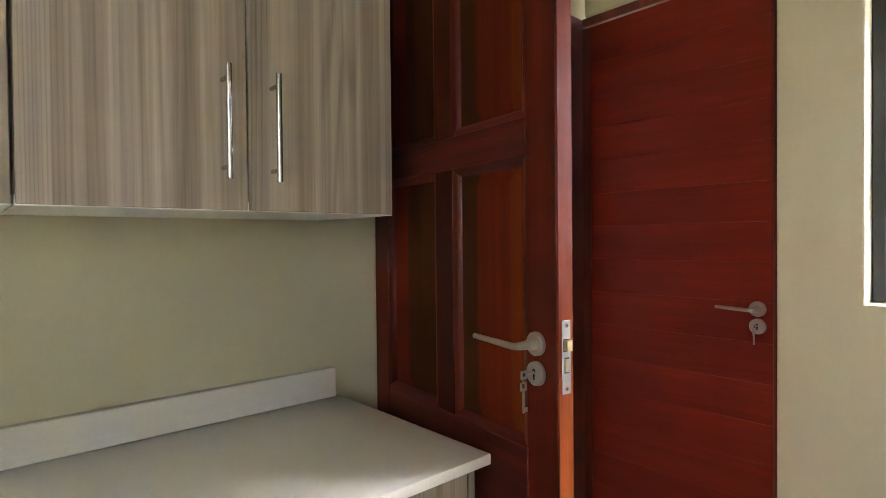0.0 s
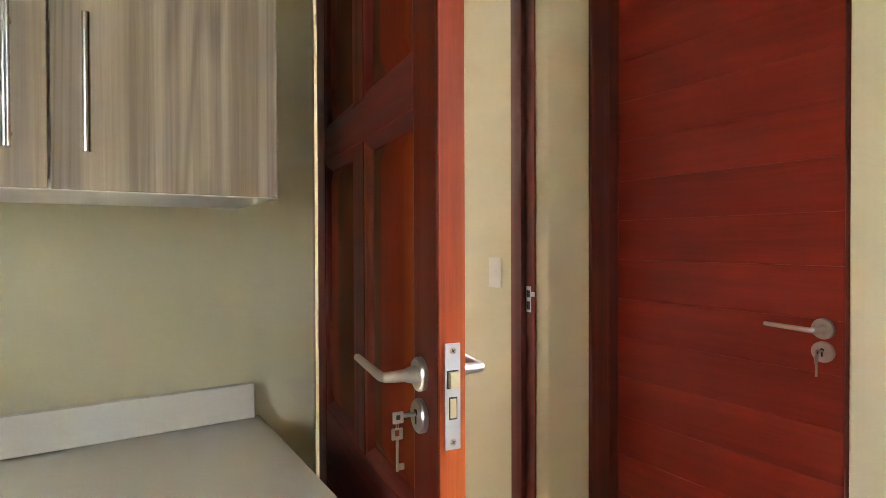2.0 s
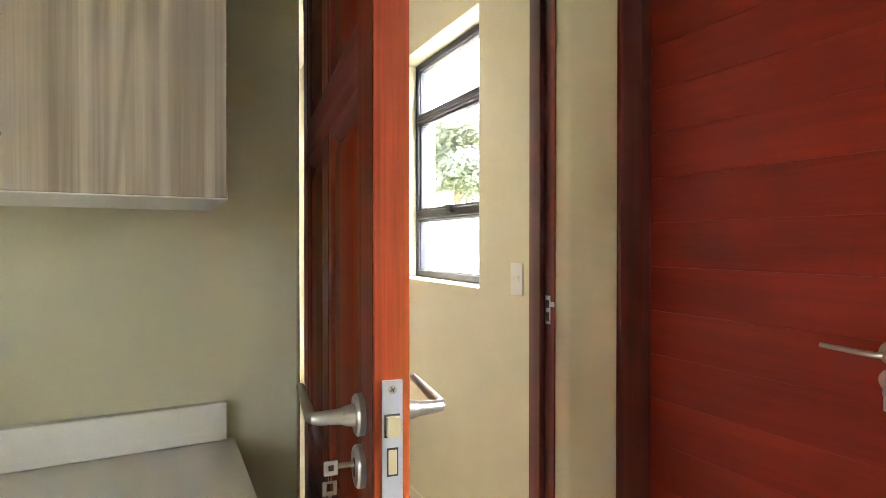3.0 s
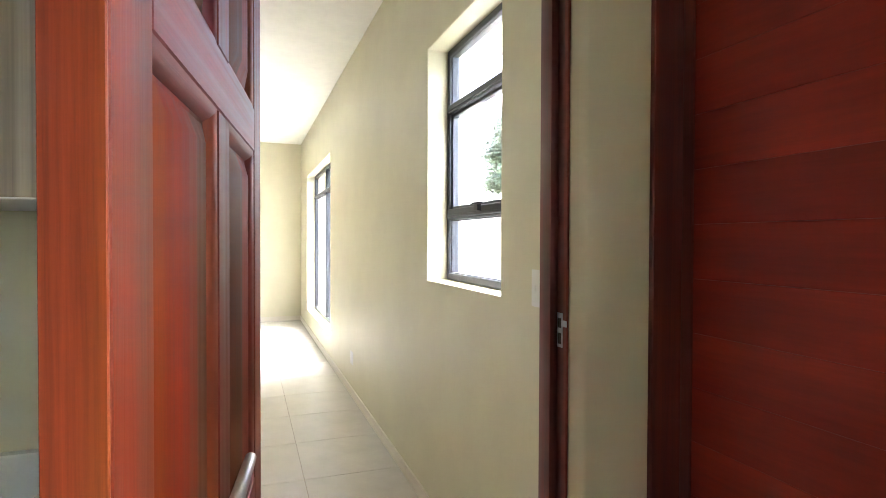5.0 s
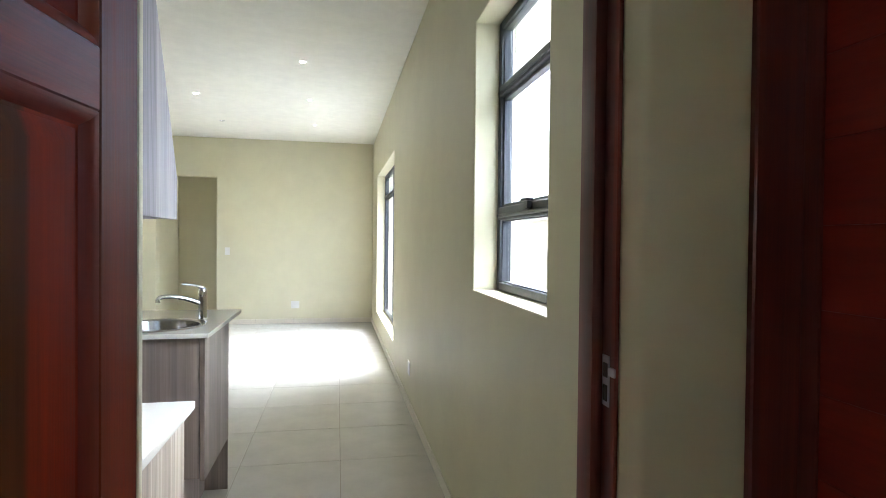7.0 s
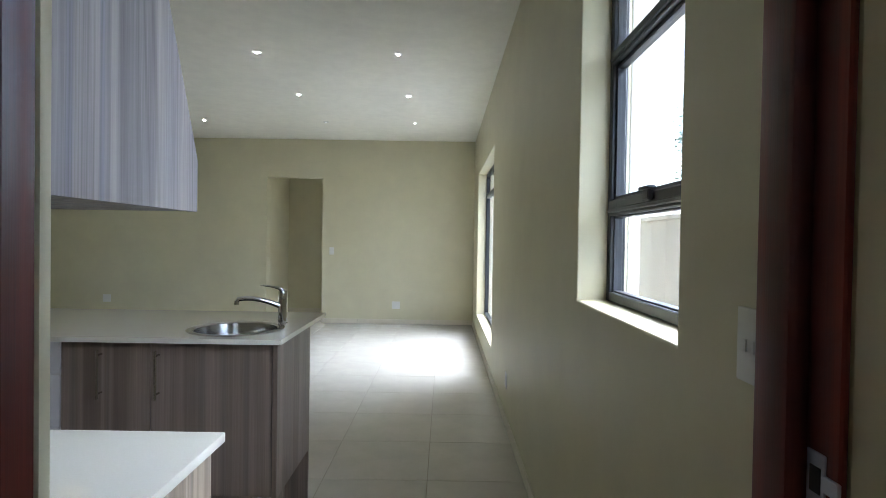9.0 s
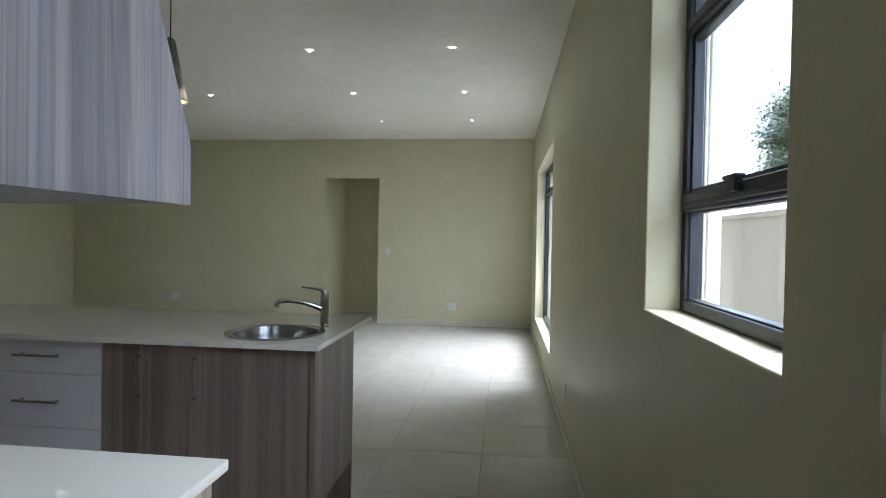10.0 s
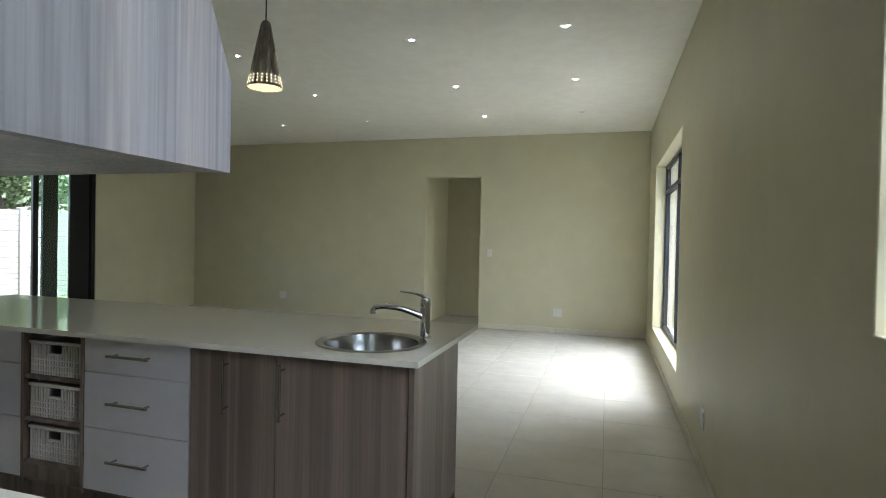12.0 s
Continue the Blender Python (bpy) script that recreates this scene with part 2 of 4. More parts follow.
PLATE = material("zinc_plate", (0.56, 0.60, 0.66), 0.33, 0.9, scale=(90, 90, 30), rough_var=0.06)
SINKSTEEL = material("satin_sink_steel", (0.42, 0.41, 0.39), 0.22, 1.0)
CHROME = material("chrome", (0.62, 0.62, 0.62), 0.04, 1.0)
BRASS = material("pale_brass", (0.62, 0.55, 0.36), 0.35, 0.8)
BLACK = material("black_slot", (0.012, 0.012, 0.012), 0.6)
ALU = material("charcoal_aluminium", (0.035, 0.038, 0.043), 0.38, 0.2, scale=(60, 60, 60), rough_var=0.05)
PLASTIC = material("white_plastic", (0.66, 0.65, 0.61), 0.35)
DRAWER = material("pale_grey_drawer_front", (0.60, 0.59, 0.60), 0.32, stain=0.02)
WICKER = material("white_basket_plastic", (0.55, 0.53, 0.48), 0.55, scale=(40, 40, 40), stain=0.05)
BLACKFRAME = material("black_aluminium", (0.012, 0.012, 0.013), 0.35, 0.2)
GLASS = glass_material("clear_glass", (0.98, 1.0, 0.99))
GREENGLASS = glass_material("pale_green_glass", (0.78, 0.92, 0.86))
LAMP = glowing("lamp_glow", (1.0, 0.95, 0.86), 30.0)
PENDLAMP = glowing("pendant_glow", (1.0, 0.78, 0.36), 0.11)
HOLES = glowing("hole_glow", (1.0, 0.86, 0.58), 0.30)
GROUND = material("dry_lawn", (0.13, 0.16, 0.06), 0.95, second=(0.24, 0.22, 0.12), scale=(6, 6, 6), stain=0.2, bump=0.5, bump_scale=40)
PAVE = material("paving", (0.53, 0.52, 0.49), 0.9, stain=0.1, bump=0.3, bump_scale=60)
PRECAST = material("painted_precast", (0.18, 0.175, 0.155), 0.8, stain=0.05, bump=0.2, bump_scale=80)
LEAF = material("leaf", (0.046, 0.075, 0.030), 0.5, second=(0.098, 0.13, 0.060), scale=(3, 3, 3))
BARK = material("bark", (0.10, 0.075, 0.05), 0.9, scale=(20, 20, 4), bump=0.5, bump_scale=30)


# ---------------------------------------------------------------- mesh tools
def box(bm, x0, x1, y0, y1, z0, z1, bevel=0.0, seg=1):
    """Adds a box, its edges rounded by bevel."""
    made = bmesh.ops.create_cube(bm, size=1.0, matrix=Matrix.LocRotScale(((x0 + x1) / 2, (y0 + y1) / 2, (z0 + z1) / 2), None,
                                                                      (abs(x1 - x0), abs(y1 - y0), abs(z1 - z0))))
    if bevel:
        edges = {e for v in made["verts"] for e in v.link_edges}
        bmesh.ops.bevel(bm, geom=list(edges), offset=bevel, segments=seg, affect="EDGES", profile=0.6)
    return bm


def boxed(*a, **k):
    return box(bmesh.new(), *a, **k)


def tube(bm, points, r, seg=12, cap=True):
    """Sweeps a circle of radius r (or a radius a point) along points."""
    pts = [Vector(p) for p in points]
    radii = r if isinstance(r, (list, tuple)) else [r] * len(pts)
    rings = []
    side = None
    for i, p in enumerate(pts):
        d = (pts[min(i + 1, len(pts) - 1)] - pts[max(i - 1, 0)]).normalized()
        if side is None:
            side = d.orthogonal().normalized()
        side = (side - d * side.dot(d)).normalized()
        up = d.cross(side)
        rings.append([bm.verts.new(p + (side * math.cos(2 * math.pi * k / seg) + up * math.sin(2 * math.pi * k / seg)) * radii[i]) for k in range(seg)])
    for a, b in zip(rings, rings[1:]):
        for k in range(seg):
            bm.faces.new((a[k], a[(k + 1) % seg], b[(k + 1) % seg], b[k]))
    if cap:
        bm.faces.new(rings[0][::-1])
        bm.faces.new(rings[-1])
    return bm


def lathe(bm, profile, seg=32, at=(0, 0, 0), close=True):
    """Turns a profile of (radius, height) round the z axis."""
    rings = []
    for r, z in profile:
        if r < 1e-5:
            rings.append([bm.verts.new((at[0], at[1], at[2] + z))])
        else:
            rings.append([bm.verts.new((at[0] + r * math.cos(2 * math.pi * k / seg), at[1] + r * math.sin(2 * math.pi * k / seg), at[2] + z)) for k in range(seg)])
    for a, b in zip(rings, rings[1:]):
        for k in range(seg):
            j = (k + 1) % seg
            if len(a) == 1 and len(b) > 1:
                bm.faces.new((a[0], b[j], b[k]))
            elif len(b) == 1 and len(a) > 1:
                bm.faces.new((a[k], a[j], b[0]))
            elif len(a) > 1:
                bm.faces.new((a[k], a[j], b[j], b[k]))
    return bm


def prism(bm, profile, x0, x1):
    """Extrudes a (y, z) outline along x."""
    a = [bm.verts.new((x0, y, z)) for y, z in profile]
    b = [bm.verts.new((x1, y, z)) for y, z in profile]
    n = len(a)
    for i in range(n):
        bm.faces.new((a[i], a[(i + 1) % n], b[(i + 1) % n], b[i]))
    bm.faces.new(a[::-1])
    bm.faces.new(b)
    return bm


def mesh_of(name, bm, mat, smooth=True):
    me = bpy.data.meshes.new(name)
    bmesh.ops.recalc_face_normals(bm, faces=bm.faces)
    bm.to_mesh(me)
    bm.free()
    me.materials.append(mat)
    if smooth:
        me.polygons.foreach_set("use_smooth", [True] * len(me.polygons))
        me.set_sharp_from_angle(angle=radians(32))
    return me


def part(name, bm, mat, parent, label=""):
    """One mesh under a thing or part; its vertices are given in the world, or in the thing's own frame if the thing is turned."""
    root = parent
    while root.parent:
        root = root.parent
    off = Vector(root["origin"]) if "origin" in root else Vector()
    bmesh.ops.translate(bm, verts=bm.verts, vec=-off)
    ob = new(name, mesh_of(name, bm, mat))
    ob.parent = parent
    return tagged(ob, label=label)


def thing(name, origin, label, category, group="", kind=""):
    ob = new(name)
    ob.location = origin
    ob["origin"] = tuple(origin)
    ob.empty_display_size = 0.1
    return tagged(ob, label, category, group, kind)


def setting(name, bm, mat, label, category, bevel=0.0):
    ob = new(name, mesh_of(name, bm, mat))
    if bevel:
        mod = ob.modifiers.new("soft_edges", "BEVEL")
        mod.width, mod.segments, mod.limit_method = bevel, 3, "ANGLE"
    return tagged(ob, label, category, kind="structure")


def holed(axis, c0, c1, a0, a1, z0, z1, holes=()):
    """A wall of thickness c0..c1 across axis, from a0 to a1 along, with holes (a0, a1, z0, z1) right through it."""
    us = sorted({a0, a1, *[h[0] for h in holes], *[h[1] for h in holes]})
    zs = sorted({z0, z1, *[h[2] for h in holes], *[h[3] for h in holes]})
    us, zs = [u for u in us if a0 <= u <= a1], [z for z in zs if z0 <= z <= z1]
    bm, seen = bmesh.new(), {}

    def v(c, u, z):
        key = (round(c, 5), round(u, 5), round(z, 5))
        if key not in seen:
            seen[key] = bm.verts.new((c, u, z) if axis == "x" else (u, c, z))
        return seen[key]

    def solid(i, j):
        if not (0 <= i < len(us) - 1 and 0 <= j < len(zs) - 1):
            return False
        u, z = (us[i] + us[i + 1]) / 2, (zs[j] + zs[j + 1]) / 2
        return not any(h[0] < u < h[1] and h[2] < z < h[3] for h in holes)

    for i in range(len(us) - 1):
        for j in range(len(zs) - 1):
            if not solid(i, j):
                continue
            u, w, p, q = us[i], us[i + 1], zs[j], zs[j + 1]
            for c in (c0, c1):
                bm.faces.new((v(c, u, p), v(c, w, p), v(c, w, q), v(c, u, q)))
            if not solid(i - 1, j):
                bm.faces.new((v(c0, u, p), v(c1, u, p), v(c1, u, q), v(c0, u, q)))
            if not solid(i + 1, j):
                bm.faces.new((v(c0, w, p), v(c1, w, p), v(c1, w, q), v(c0, w, q)))
            if not solid(i, j - 1):
                bm.faces.new((v(c0, u, p), v(c1, u, p), v(c1, w, p), v(c0, w, p)))
            if not solid(i, j + 1):
                bm.faces.new((v(c0, u, q), v(c1, u, q), v(c1, w, q), v(c0, w, q)))
    bmesh.ops.dissolve_limit(bm, angle_limit=0.01, verts=bm.verts, edges=bm.edges)
    return bm


# ---------------------------------------------------------------- the plan
CEILING = 2.82
FAR = 7.97            # far wall of the living room
LEFT = -7.42          # left wall of the living room
BACK = -0.09          # scullery face of the dividing wall
KITCHEN = 0.06        # its kitchen face
OUT = 0.222            # outer face of the right-hand wall
W1 = (0.617, 1.434, 1.10, 2.21)
W2 = (4.68, 7.05, 0.29, 2.21)
SC_WALL = 0.12        # right wall of the scullery
SC_LEFT, SC_BACK = -3.3, -3.2
WS = (-1.80, -0.955, 1.10, 2.21)
# Unseen west opening, added to let more daylight into the scullery.
WB_ADDED = (-3.05, -1.5, 1.10, 2.21)
D2 = (-0.745, -0.035, 0.0, 2.13)
SLIDE = (4.65, 6.04, 0.0, 2.23)
PASS = (-3.19, -2.338, 0.0, 2.23)
DOOR = (-0.851, -0.114, 0.0, 2.13)

setting("wall_east_outside", holed("x", 0.178, OUT, KITCHEN + 0.01, FAR + 0.14, 0, CEILING, [(W[0] - 0.004, W[1] + 0.004, W[2] - 0.004, W[3] + 0.004) for W in (W1, W2)]), OUTPAINT, "white painted outer face of the house wall", "wall", 0.006)
setting("wall_east", holed("x", 0.0, 0.177, KITCHEN, FAR + 0.15, 0, CEILING, [W1, W2]), PAINT, "cream painted plaster wall with two deep window openings", "wall", 0.006)
setting("wall_east_scullery", holed("x", SC_WALL, SC_WALL + 0.22, SC_BACK, BACK, 0, CEILING, [WS, (D2[0], BACK, 0.0, D2[3])]), PAINT,
        "cream painted plaster wall of the scullery", "wall", 0.006)
setting("wall_divider", holed("y", BACK, KITCHEN, LEFT, -0.137, 0, CEILING, [(DOOR[0], -0.137, DOOR[2], DOOR[3])]), PAINT, "cream painted wall with the doorway between scullery and kitchen", "wall", 0.008)
nib = bmesh.new()
low = [nib.verts.new((x, y, 0)) for x, y in ((-0.1365, KITCHEN), (-0.1365, -0.026), (-0.130, -0.036), (-0.119, -0.052), (-0.110, -0.056), (0.34, -0.056), (0.34, KITCHEN))]
high = [nib.verts.new((v.co.x, v.co.y, CEILING)) for v in low]
nib.faces.new(low)
nib.faces.new(high)
for k in range(len(low)):
    nib.faces.new((low[k], low[(k + 1) % len(low)], high[(k + 1) % len(low)], high[k]))
setting("wall_nib_west", boxed(DOOR[0] - 0.002, -0.828, 0.046, KITCHEN + 0.002, 0, 2.08, 0.004, 2), PAINT, "cream plaster edge beside the kitchen counter", "wall")
setting("wall_nib", nib, PAINT, "cream painted plaster nib beside the doorway", "wall")
setting("wall_far", holed("y", FAR, FAR + 0.15, LEFT - 0.22, 0.0, 0, CEILING, [PASS]), PAINT, "cream painted far wall with a passage opening", "wall", 0.006)
setting("wall_west", holed("x", LEFT - 0.22, LEFT, BACK, FAR, 0, CEILING, [SLIDE]), PAINT, "cream painted wall with a wide glass door opening", "wall", 0.006)
setting("wall_scullery_west", holed("x", SC_LEFT - 0.22, SC_LEFT, SC_BACK - 0.15, BACK, 0, CEILING, [WB_ADDED]), PAINT, "cream painted scullery wall", "wall")
setting("wall_scullery_back", boxed(SC_LEFT, SC_WALL + 0.22, SC_BACK - 0.15, SC_BACK, 0, CEILING), PAINT, "cream painted scullery wall", "wall")
setting("wall_passage_west", boxed(PASS[0] - 0.15, PASS[0], FAR + 0.15, 9.32, 0, CEILING), PAINT, "cream painted passage wall", "wall")
setting("wall_passage_back", boxed(PASS[0] - 0.15, 1.0, 9.17, 9.32, 0, CEILING), PAINT, "cream painted passage wall", "wall")
setting("wall_passage_east", boxed(1.0, 1.15, FAR + 0.15, 9.32, 0, CEILING), PAINT, "cream painted passage wall", "wall")
setting("ceiling", boxed(LEFT - 0.22, 1.15, SC_BACK - 0.15, 9.32, CEILING, CEILING + 0.12), CEIL, "flat white painted ceiling", "ceiling")


# ---------------------------------------------------------------- windows
def window_unit(name, y0, y1, z0, z1, x, transoms, label, stay=False, mullion=None, opening=1):
    """A charcoal frame in a wall along y, with transoms at the given heights and a pane in each light."""
    w = thing(name, (x, (y0 + y1) / 2, z0), label, "window", kind="structure")
    f = 0.032
    fr = bmesh.new()
    for a in ((y0, y0 + f, z0, z1), (y1 - f, y1, z0, z1)):
        box(fr, x, x + 0.055, *a, 0.003)
    for a in ((y0 + f, y1 - f, z0, z0 + f), (y0 + f, y1 - f, z1 - f, z1)):
        box(fr, x, x + 0.055, *a, 0.003)
    part("window_frame", fr, ALU, w)
    levels = [z0 + f]
    for a, b in transoms:
        t = boxed(x - 0.004, x + 0.058, y0 + f, y1 - f, a, b, 0.004)
        box(t, x - 0.012, x + 0.002, y0 + f, y1 - f, a + 0.010, (a + b) / 2 - 0.002, 0.003)
        part("transom", t, ALU, w)
        levels += [a, b]
    levels.append(z1 - f)
    ys = [y0 + f, y1 - f] if mullion is None else [y0 + f, mullion - 0.02, mullion + 0.02, y1 - f]
    if mullion is not None:
        part("mullion", boxed(x - 0.003, x + 0.056, mullion - 0.02, mullion + 0.02, z0 + f, z1 - f, 0.003), ALU, w)
    for k, (a, b) in enumerate(zip(levels[::2], levels[1::2])):
        for c, d in zip(ys[::2], ys[1::2]):
            s = bmesh.new()
            g = 0.013 if k == opening else 0.005
            for q in ((c, c + g, a, b), (d - g, d, a, b), (c + g, d - g, a, a + g), (c + g, d - g, b - g, b)):
                box(s, x + 0.012, x + 0.045, *q, 0.002)
            sash = part("sash" if k == opening else "glazing_bead", s, ALU, w)
            pane = part("pane", boxed(x + 0.026, x + 0.030, c + g - 0.004, d - g + 0.004, a + g - 0.004, b - g + 0.004), GLASS, sash)
            pane.visible_shadow = False
    if stay:
        h = boxed(x - 0.030, x - 0.004, (y0 + y1) / 2 - 0.035, (y0 + y1) / 2 + 0.035, transoms[0][1] + 0.001, transoms[0][1] + 0.012, 0.005, 2)
        box(h, x - 0.022, x - 0.004, (y0 + y1) / 2 - 0.02, (y0 + y1) / 2 + 0.02, transoms[0][1] - 0.026, transoms[0][1] + 0.004, 0.003)
        part("latch", h, BLACKFRAME, w, "black window latch")
    return w


window_unit("window_1", *W1[:2], W1[2] + 0.002, W1[3], 0.103, [(1.390, 1.443), (1.897, 1.943)], "charcoal aluminium window in three lights in a plastered opening", True)
window_unit("window_2", *W2[:2], W2[2] + 0.002, W2[3], 0.112, [(1.88, 1.925)], "tall charcoal aluminium window in a plastered opening", mullion=5.85)
window_unit("window_3", *WS[:2], WS[2] + 0.002, WS[3], 0.20, [(1.385, 1.445), (1.895, 1.945)], "charcoal aluminium scullery window in a plastered opening", True)

# Added window out of view; it only brings light from the west.
window_unit("window_4", *WB_ADDED[:2], WB_ADDED[2] + 0.002, WB_ADDED[3], SC_LEFT - 0.18, [(1.895, 1.945)], "charcoal aluminium scullery window in a plastered opening", mullion=-2.3)

# ---------------------------------------------------------------- door frames and leaves
jam = thing("door_frame", (-0.137, 0.0, 0), "dark red mahogany door frame with a rebate, set in the plaster doorway", "door frame", kind="structure")
a = boxed(-0.163, -0.1375, 0.016, KITCHEN + 0.007, 0, 2.075, 0.006, 2)
box(a, -0.1445, -0.1375, -0.025, 0.0165, 0, 2.075, 0.002)
part("jamb", a, RED_FRAME, jam)
a = boxed(DOOR[0], -0.830, 0.002, 0.045, 0, 2.075, 0.003)
box(a, DOOR[0], -0.843, -0.025, 0.003, 0, 2.075, 0.003)
part("jamb", a, RED_FRAME, jam)
part("head", boxed(-0.843, -0.1375, -0.025, KITCHEN, 2.0755, 2.13, 0.003), RED_FRAME, jam)
sp = boxed(-0.1465, -0.1445, -0.010, 0.012, 1.049, 1.128, 0.0005)
box(sp, -0.1475, -0.144, -0.027, -0.008, 1.098, 1.112, 0.001)
strike = part("strike_plate", sp, PLATE, jam, "bright zinc strike plate")
part("slot", boxed(-0.1472, -0.1460, -0.006, 0.007, 1.094, 1.116), BLACK, strike)
part("slot", boxed(-0.1472, -0.1460, -0.006, 0.007, 1.057, 1.082), BLACK, strike)


def handle_set(parent, m, key, lever=0.115, size=0.0215):
    """Lever on a round rose, and a round escutcheon below. m: lever along +x, out of the door along +y."""
    def put(name, bm, mat, up, label=""):
        bmesh.ops.transform(bm, matrix=m, verts=bm.verts)
        return part(name, bm, mat, up, label)
    disc = Matrix.Rotation(radians(-90), 4, "X")
    for dz, nm in ((0.0, "rose"), (-0.053, "escutcheon")):
        d = lathe(bmesh.new(), [(0, 0), (size, 0), (size, 0.006), (size - 0.002, 0.0085), (0, 0.0085)], 28)
        bmesh.ops.transform(d, matrix=Matrix.Translation((0, 0, dz)) @ disc, verts=d.verts)
        o = put(nm, d, STEEL, parent, "brushed steel disc")
        if dz:
            kh = tube(bmesh.new(), [(0, 0.0084, dz + 0.005), (0, 0.0093, dz + 0.005)], 0.0042)
            box(kh, -0.0018, 0.0018, 0.0084, 0.0092, dz - 0.010, dz + 0.004)
            put("keyhole", kh, BLACK, o)
    lv = tube(bmesh.new(), [(0, 0.006, 0), (0, 0.042, 0), (0.002, 0.048, 0), (0.008, 0.052, 0), (lever, 0.052, 0.004)],
              [0.0090, 0.0070, 0.0066, 0.0060, 0.0050], 16)
    tube(lv, [(0, 0.008, 0), (0, 0.016, 0), (0, 0.022, 0)], [0.0115, 0.0105, 0.0085], 16)
    put("lever", lv, STEEL, parent, "brushed steel lever")
    if key:
        k = tube(bmesh.new(), [(0, 0.006, -0.050), (0, 0.026, -0.050)], 0.0028, 10)
        box(k, -0.0012, 0.0012, 0.025, 0.0395, -0.0590, -0.0440, 0.0010)
        key_ob = put("key", k, KEYMETAL, parent, "zinc key in the lock")
        put("key_eye", boxed(-0.0016, 0.0016, 0.029, 0.0355, -0.0545, -0.0475, 0.001), BLACK, key_ob)
        if key > 1:
            k2 = tube(bmesh.new(), [(0, 0.0335, -0.078), (0, 0.0335, -0.118)], 0.0019, 10)
            for side in (-1, 1):
                box(k2, -0.0011, 0.0011, 0.0335 + side * 0.0052 - 0.0022, 0.0335 + side * 0.0052 + 0.0022, -0.079, -0.0645, 0.0007)
            box(k2, -0.0011, 0.0011, 0.030, 0.037, -0.079, -0.0745, 0.0006)
            box(k2, -0.0011, 0.0011, 0.030, 0.037, -0.067, -0.0645, 0.0006)
            box(k2, -0.0011, 0.0011, 0.0245, 0.0335, -0.117, -0.109, 0.0005)
            for k3 in range(2):
                box(k2, -0.0007, 0.0007, 0.0318 + k3 * 0.0026, 0.0326 + k3 * 0.0026, -0.0665, -0.054, 0.0003)
            put("spare_key", k2, KEYMETAL, parent, "zinc key hanging from the other")
        else:
            k2 = tube(bmesh.new(), [(0, 0.035, -0.06), (0, 0.035, -0.105)], 0.0024, 10)
            box(k2, -0.0012, 0.0012, 0.027, 0.043, -0.075, -0.058, 0.0008)
            put("spare_key", k2, KEYMETAL, parent, "zinc key hanging from the other")


# Panelled leaf: its own frame has x from hinge to lock, y through the thickness (0 is the kitchen face), z up.
LEAF_W, LEAF_T, LEAF_H = 0.690, 0.036, 2.05
hinge = Vector((-0.797, -0.055, 0.012))
lock_end = Vector((-0.8915, -0.737, 0.012))
ax = (lock_end - hinge).normalized()
ay = Vector((0, 0, 1)).cross(ax)
leaf = new("door_1")
leaf.matrix_world = Matrix(((ax.x, ay.x, 0, hinge.x), (ax.y, ay.y, 0, hinge.y), (0, 0, 1, hinge.z), (0, 0, 0, 1)))
tagged(leaf, "open red mahogany panelled door with a steel lever and keys", "door", kind="structure")
T0, T1 = (0.0, -LEAF_T)
ST, MU = 0.080, 0.068
rails = [(0.0, 0.20), (0.735, 0.890), (1.425, 1.495), (1.935, LEAF_H)]
part("stile", boxed(0, ST, T1, T0, 0, LEAF_H, 0.002), RED, leaf)
lock_stile = part("stile", boxed(LEAF_W - ST, LEAF_W - 0.003, T1, T0, 0, LEAF_H, 0.002), RED, leaf)
part("edge", boxed(LEAF_W - 0.003, LEAF_W, T1 + 0.0005, T0 - 0.0005, 0, LEAF_H, 0.0008), RED_EDGE, leaf, "orange-brown planed door edge")
mid = LEAF_W / 2
for a, b in rails:
    part("rail", boxed(ST, LEAF_W - ST, T1, T0, a, b, 0.002), RED_H, leaf)
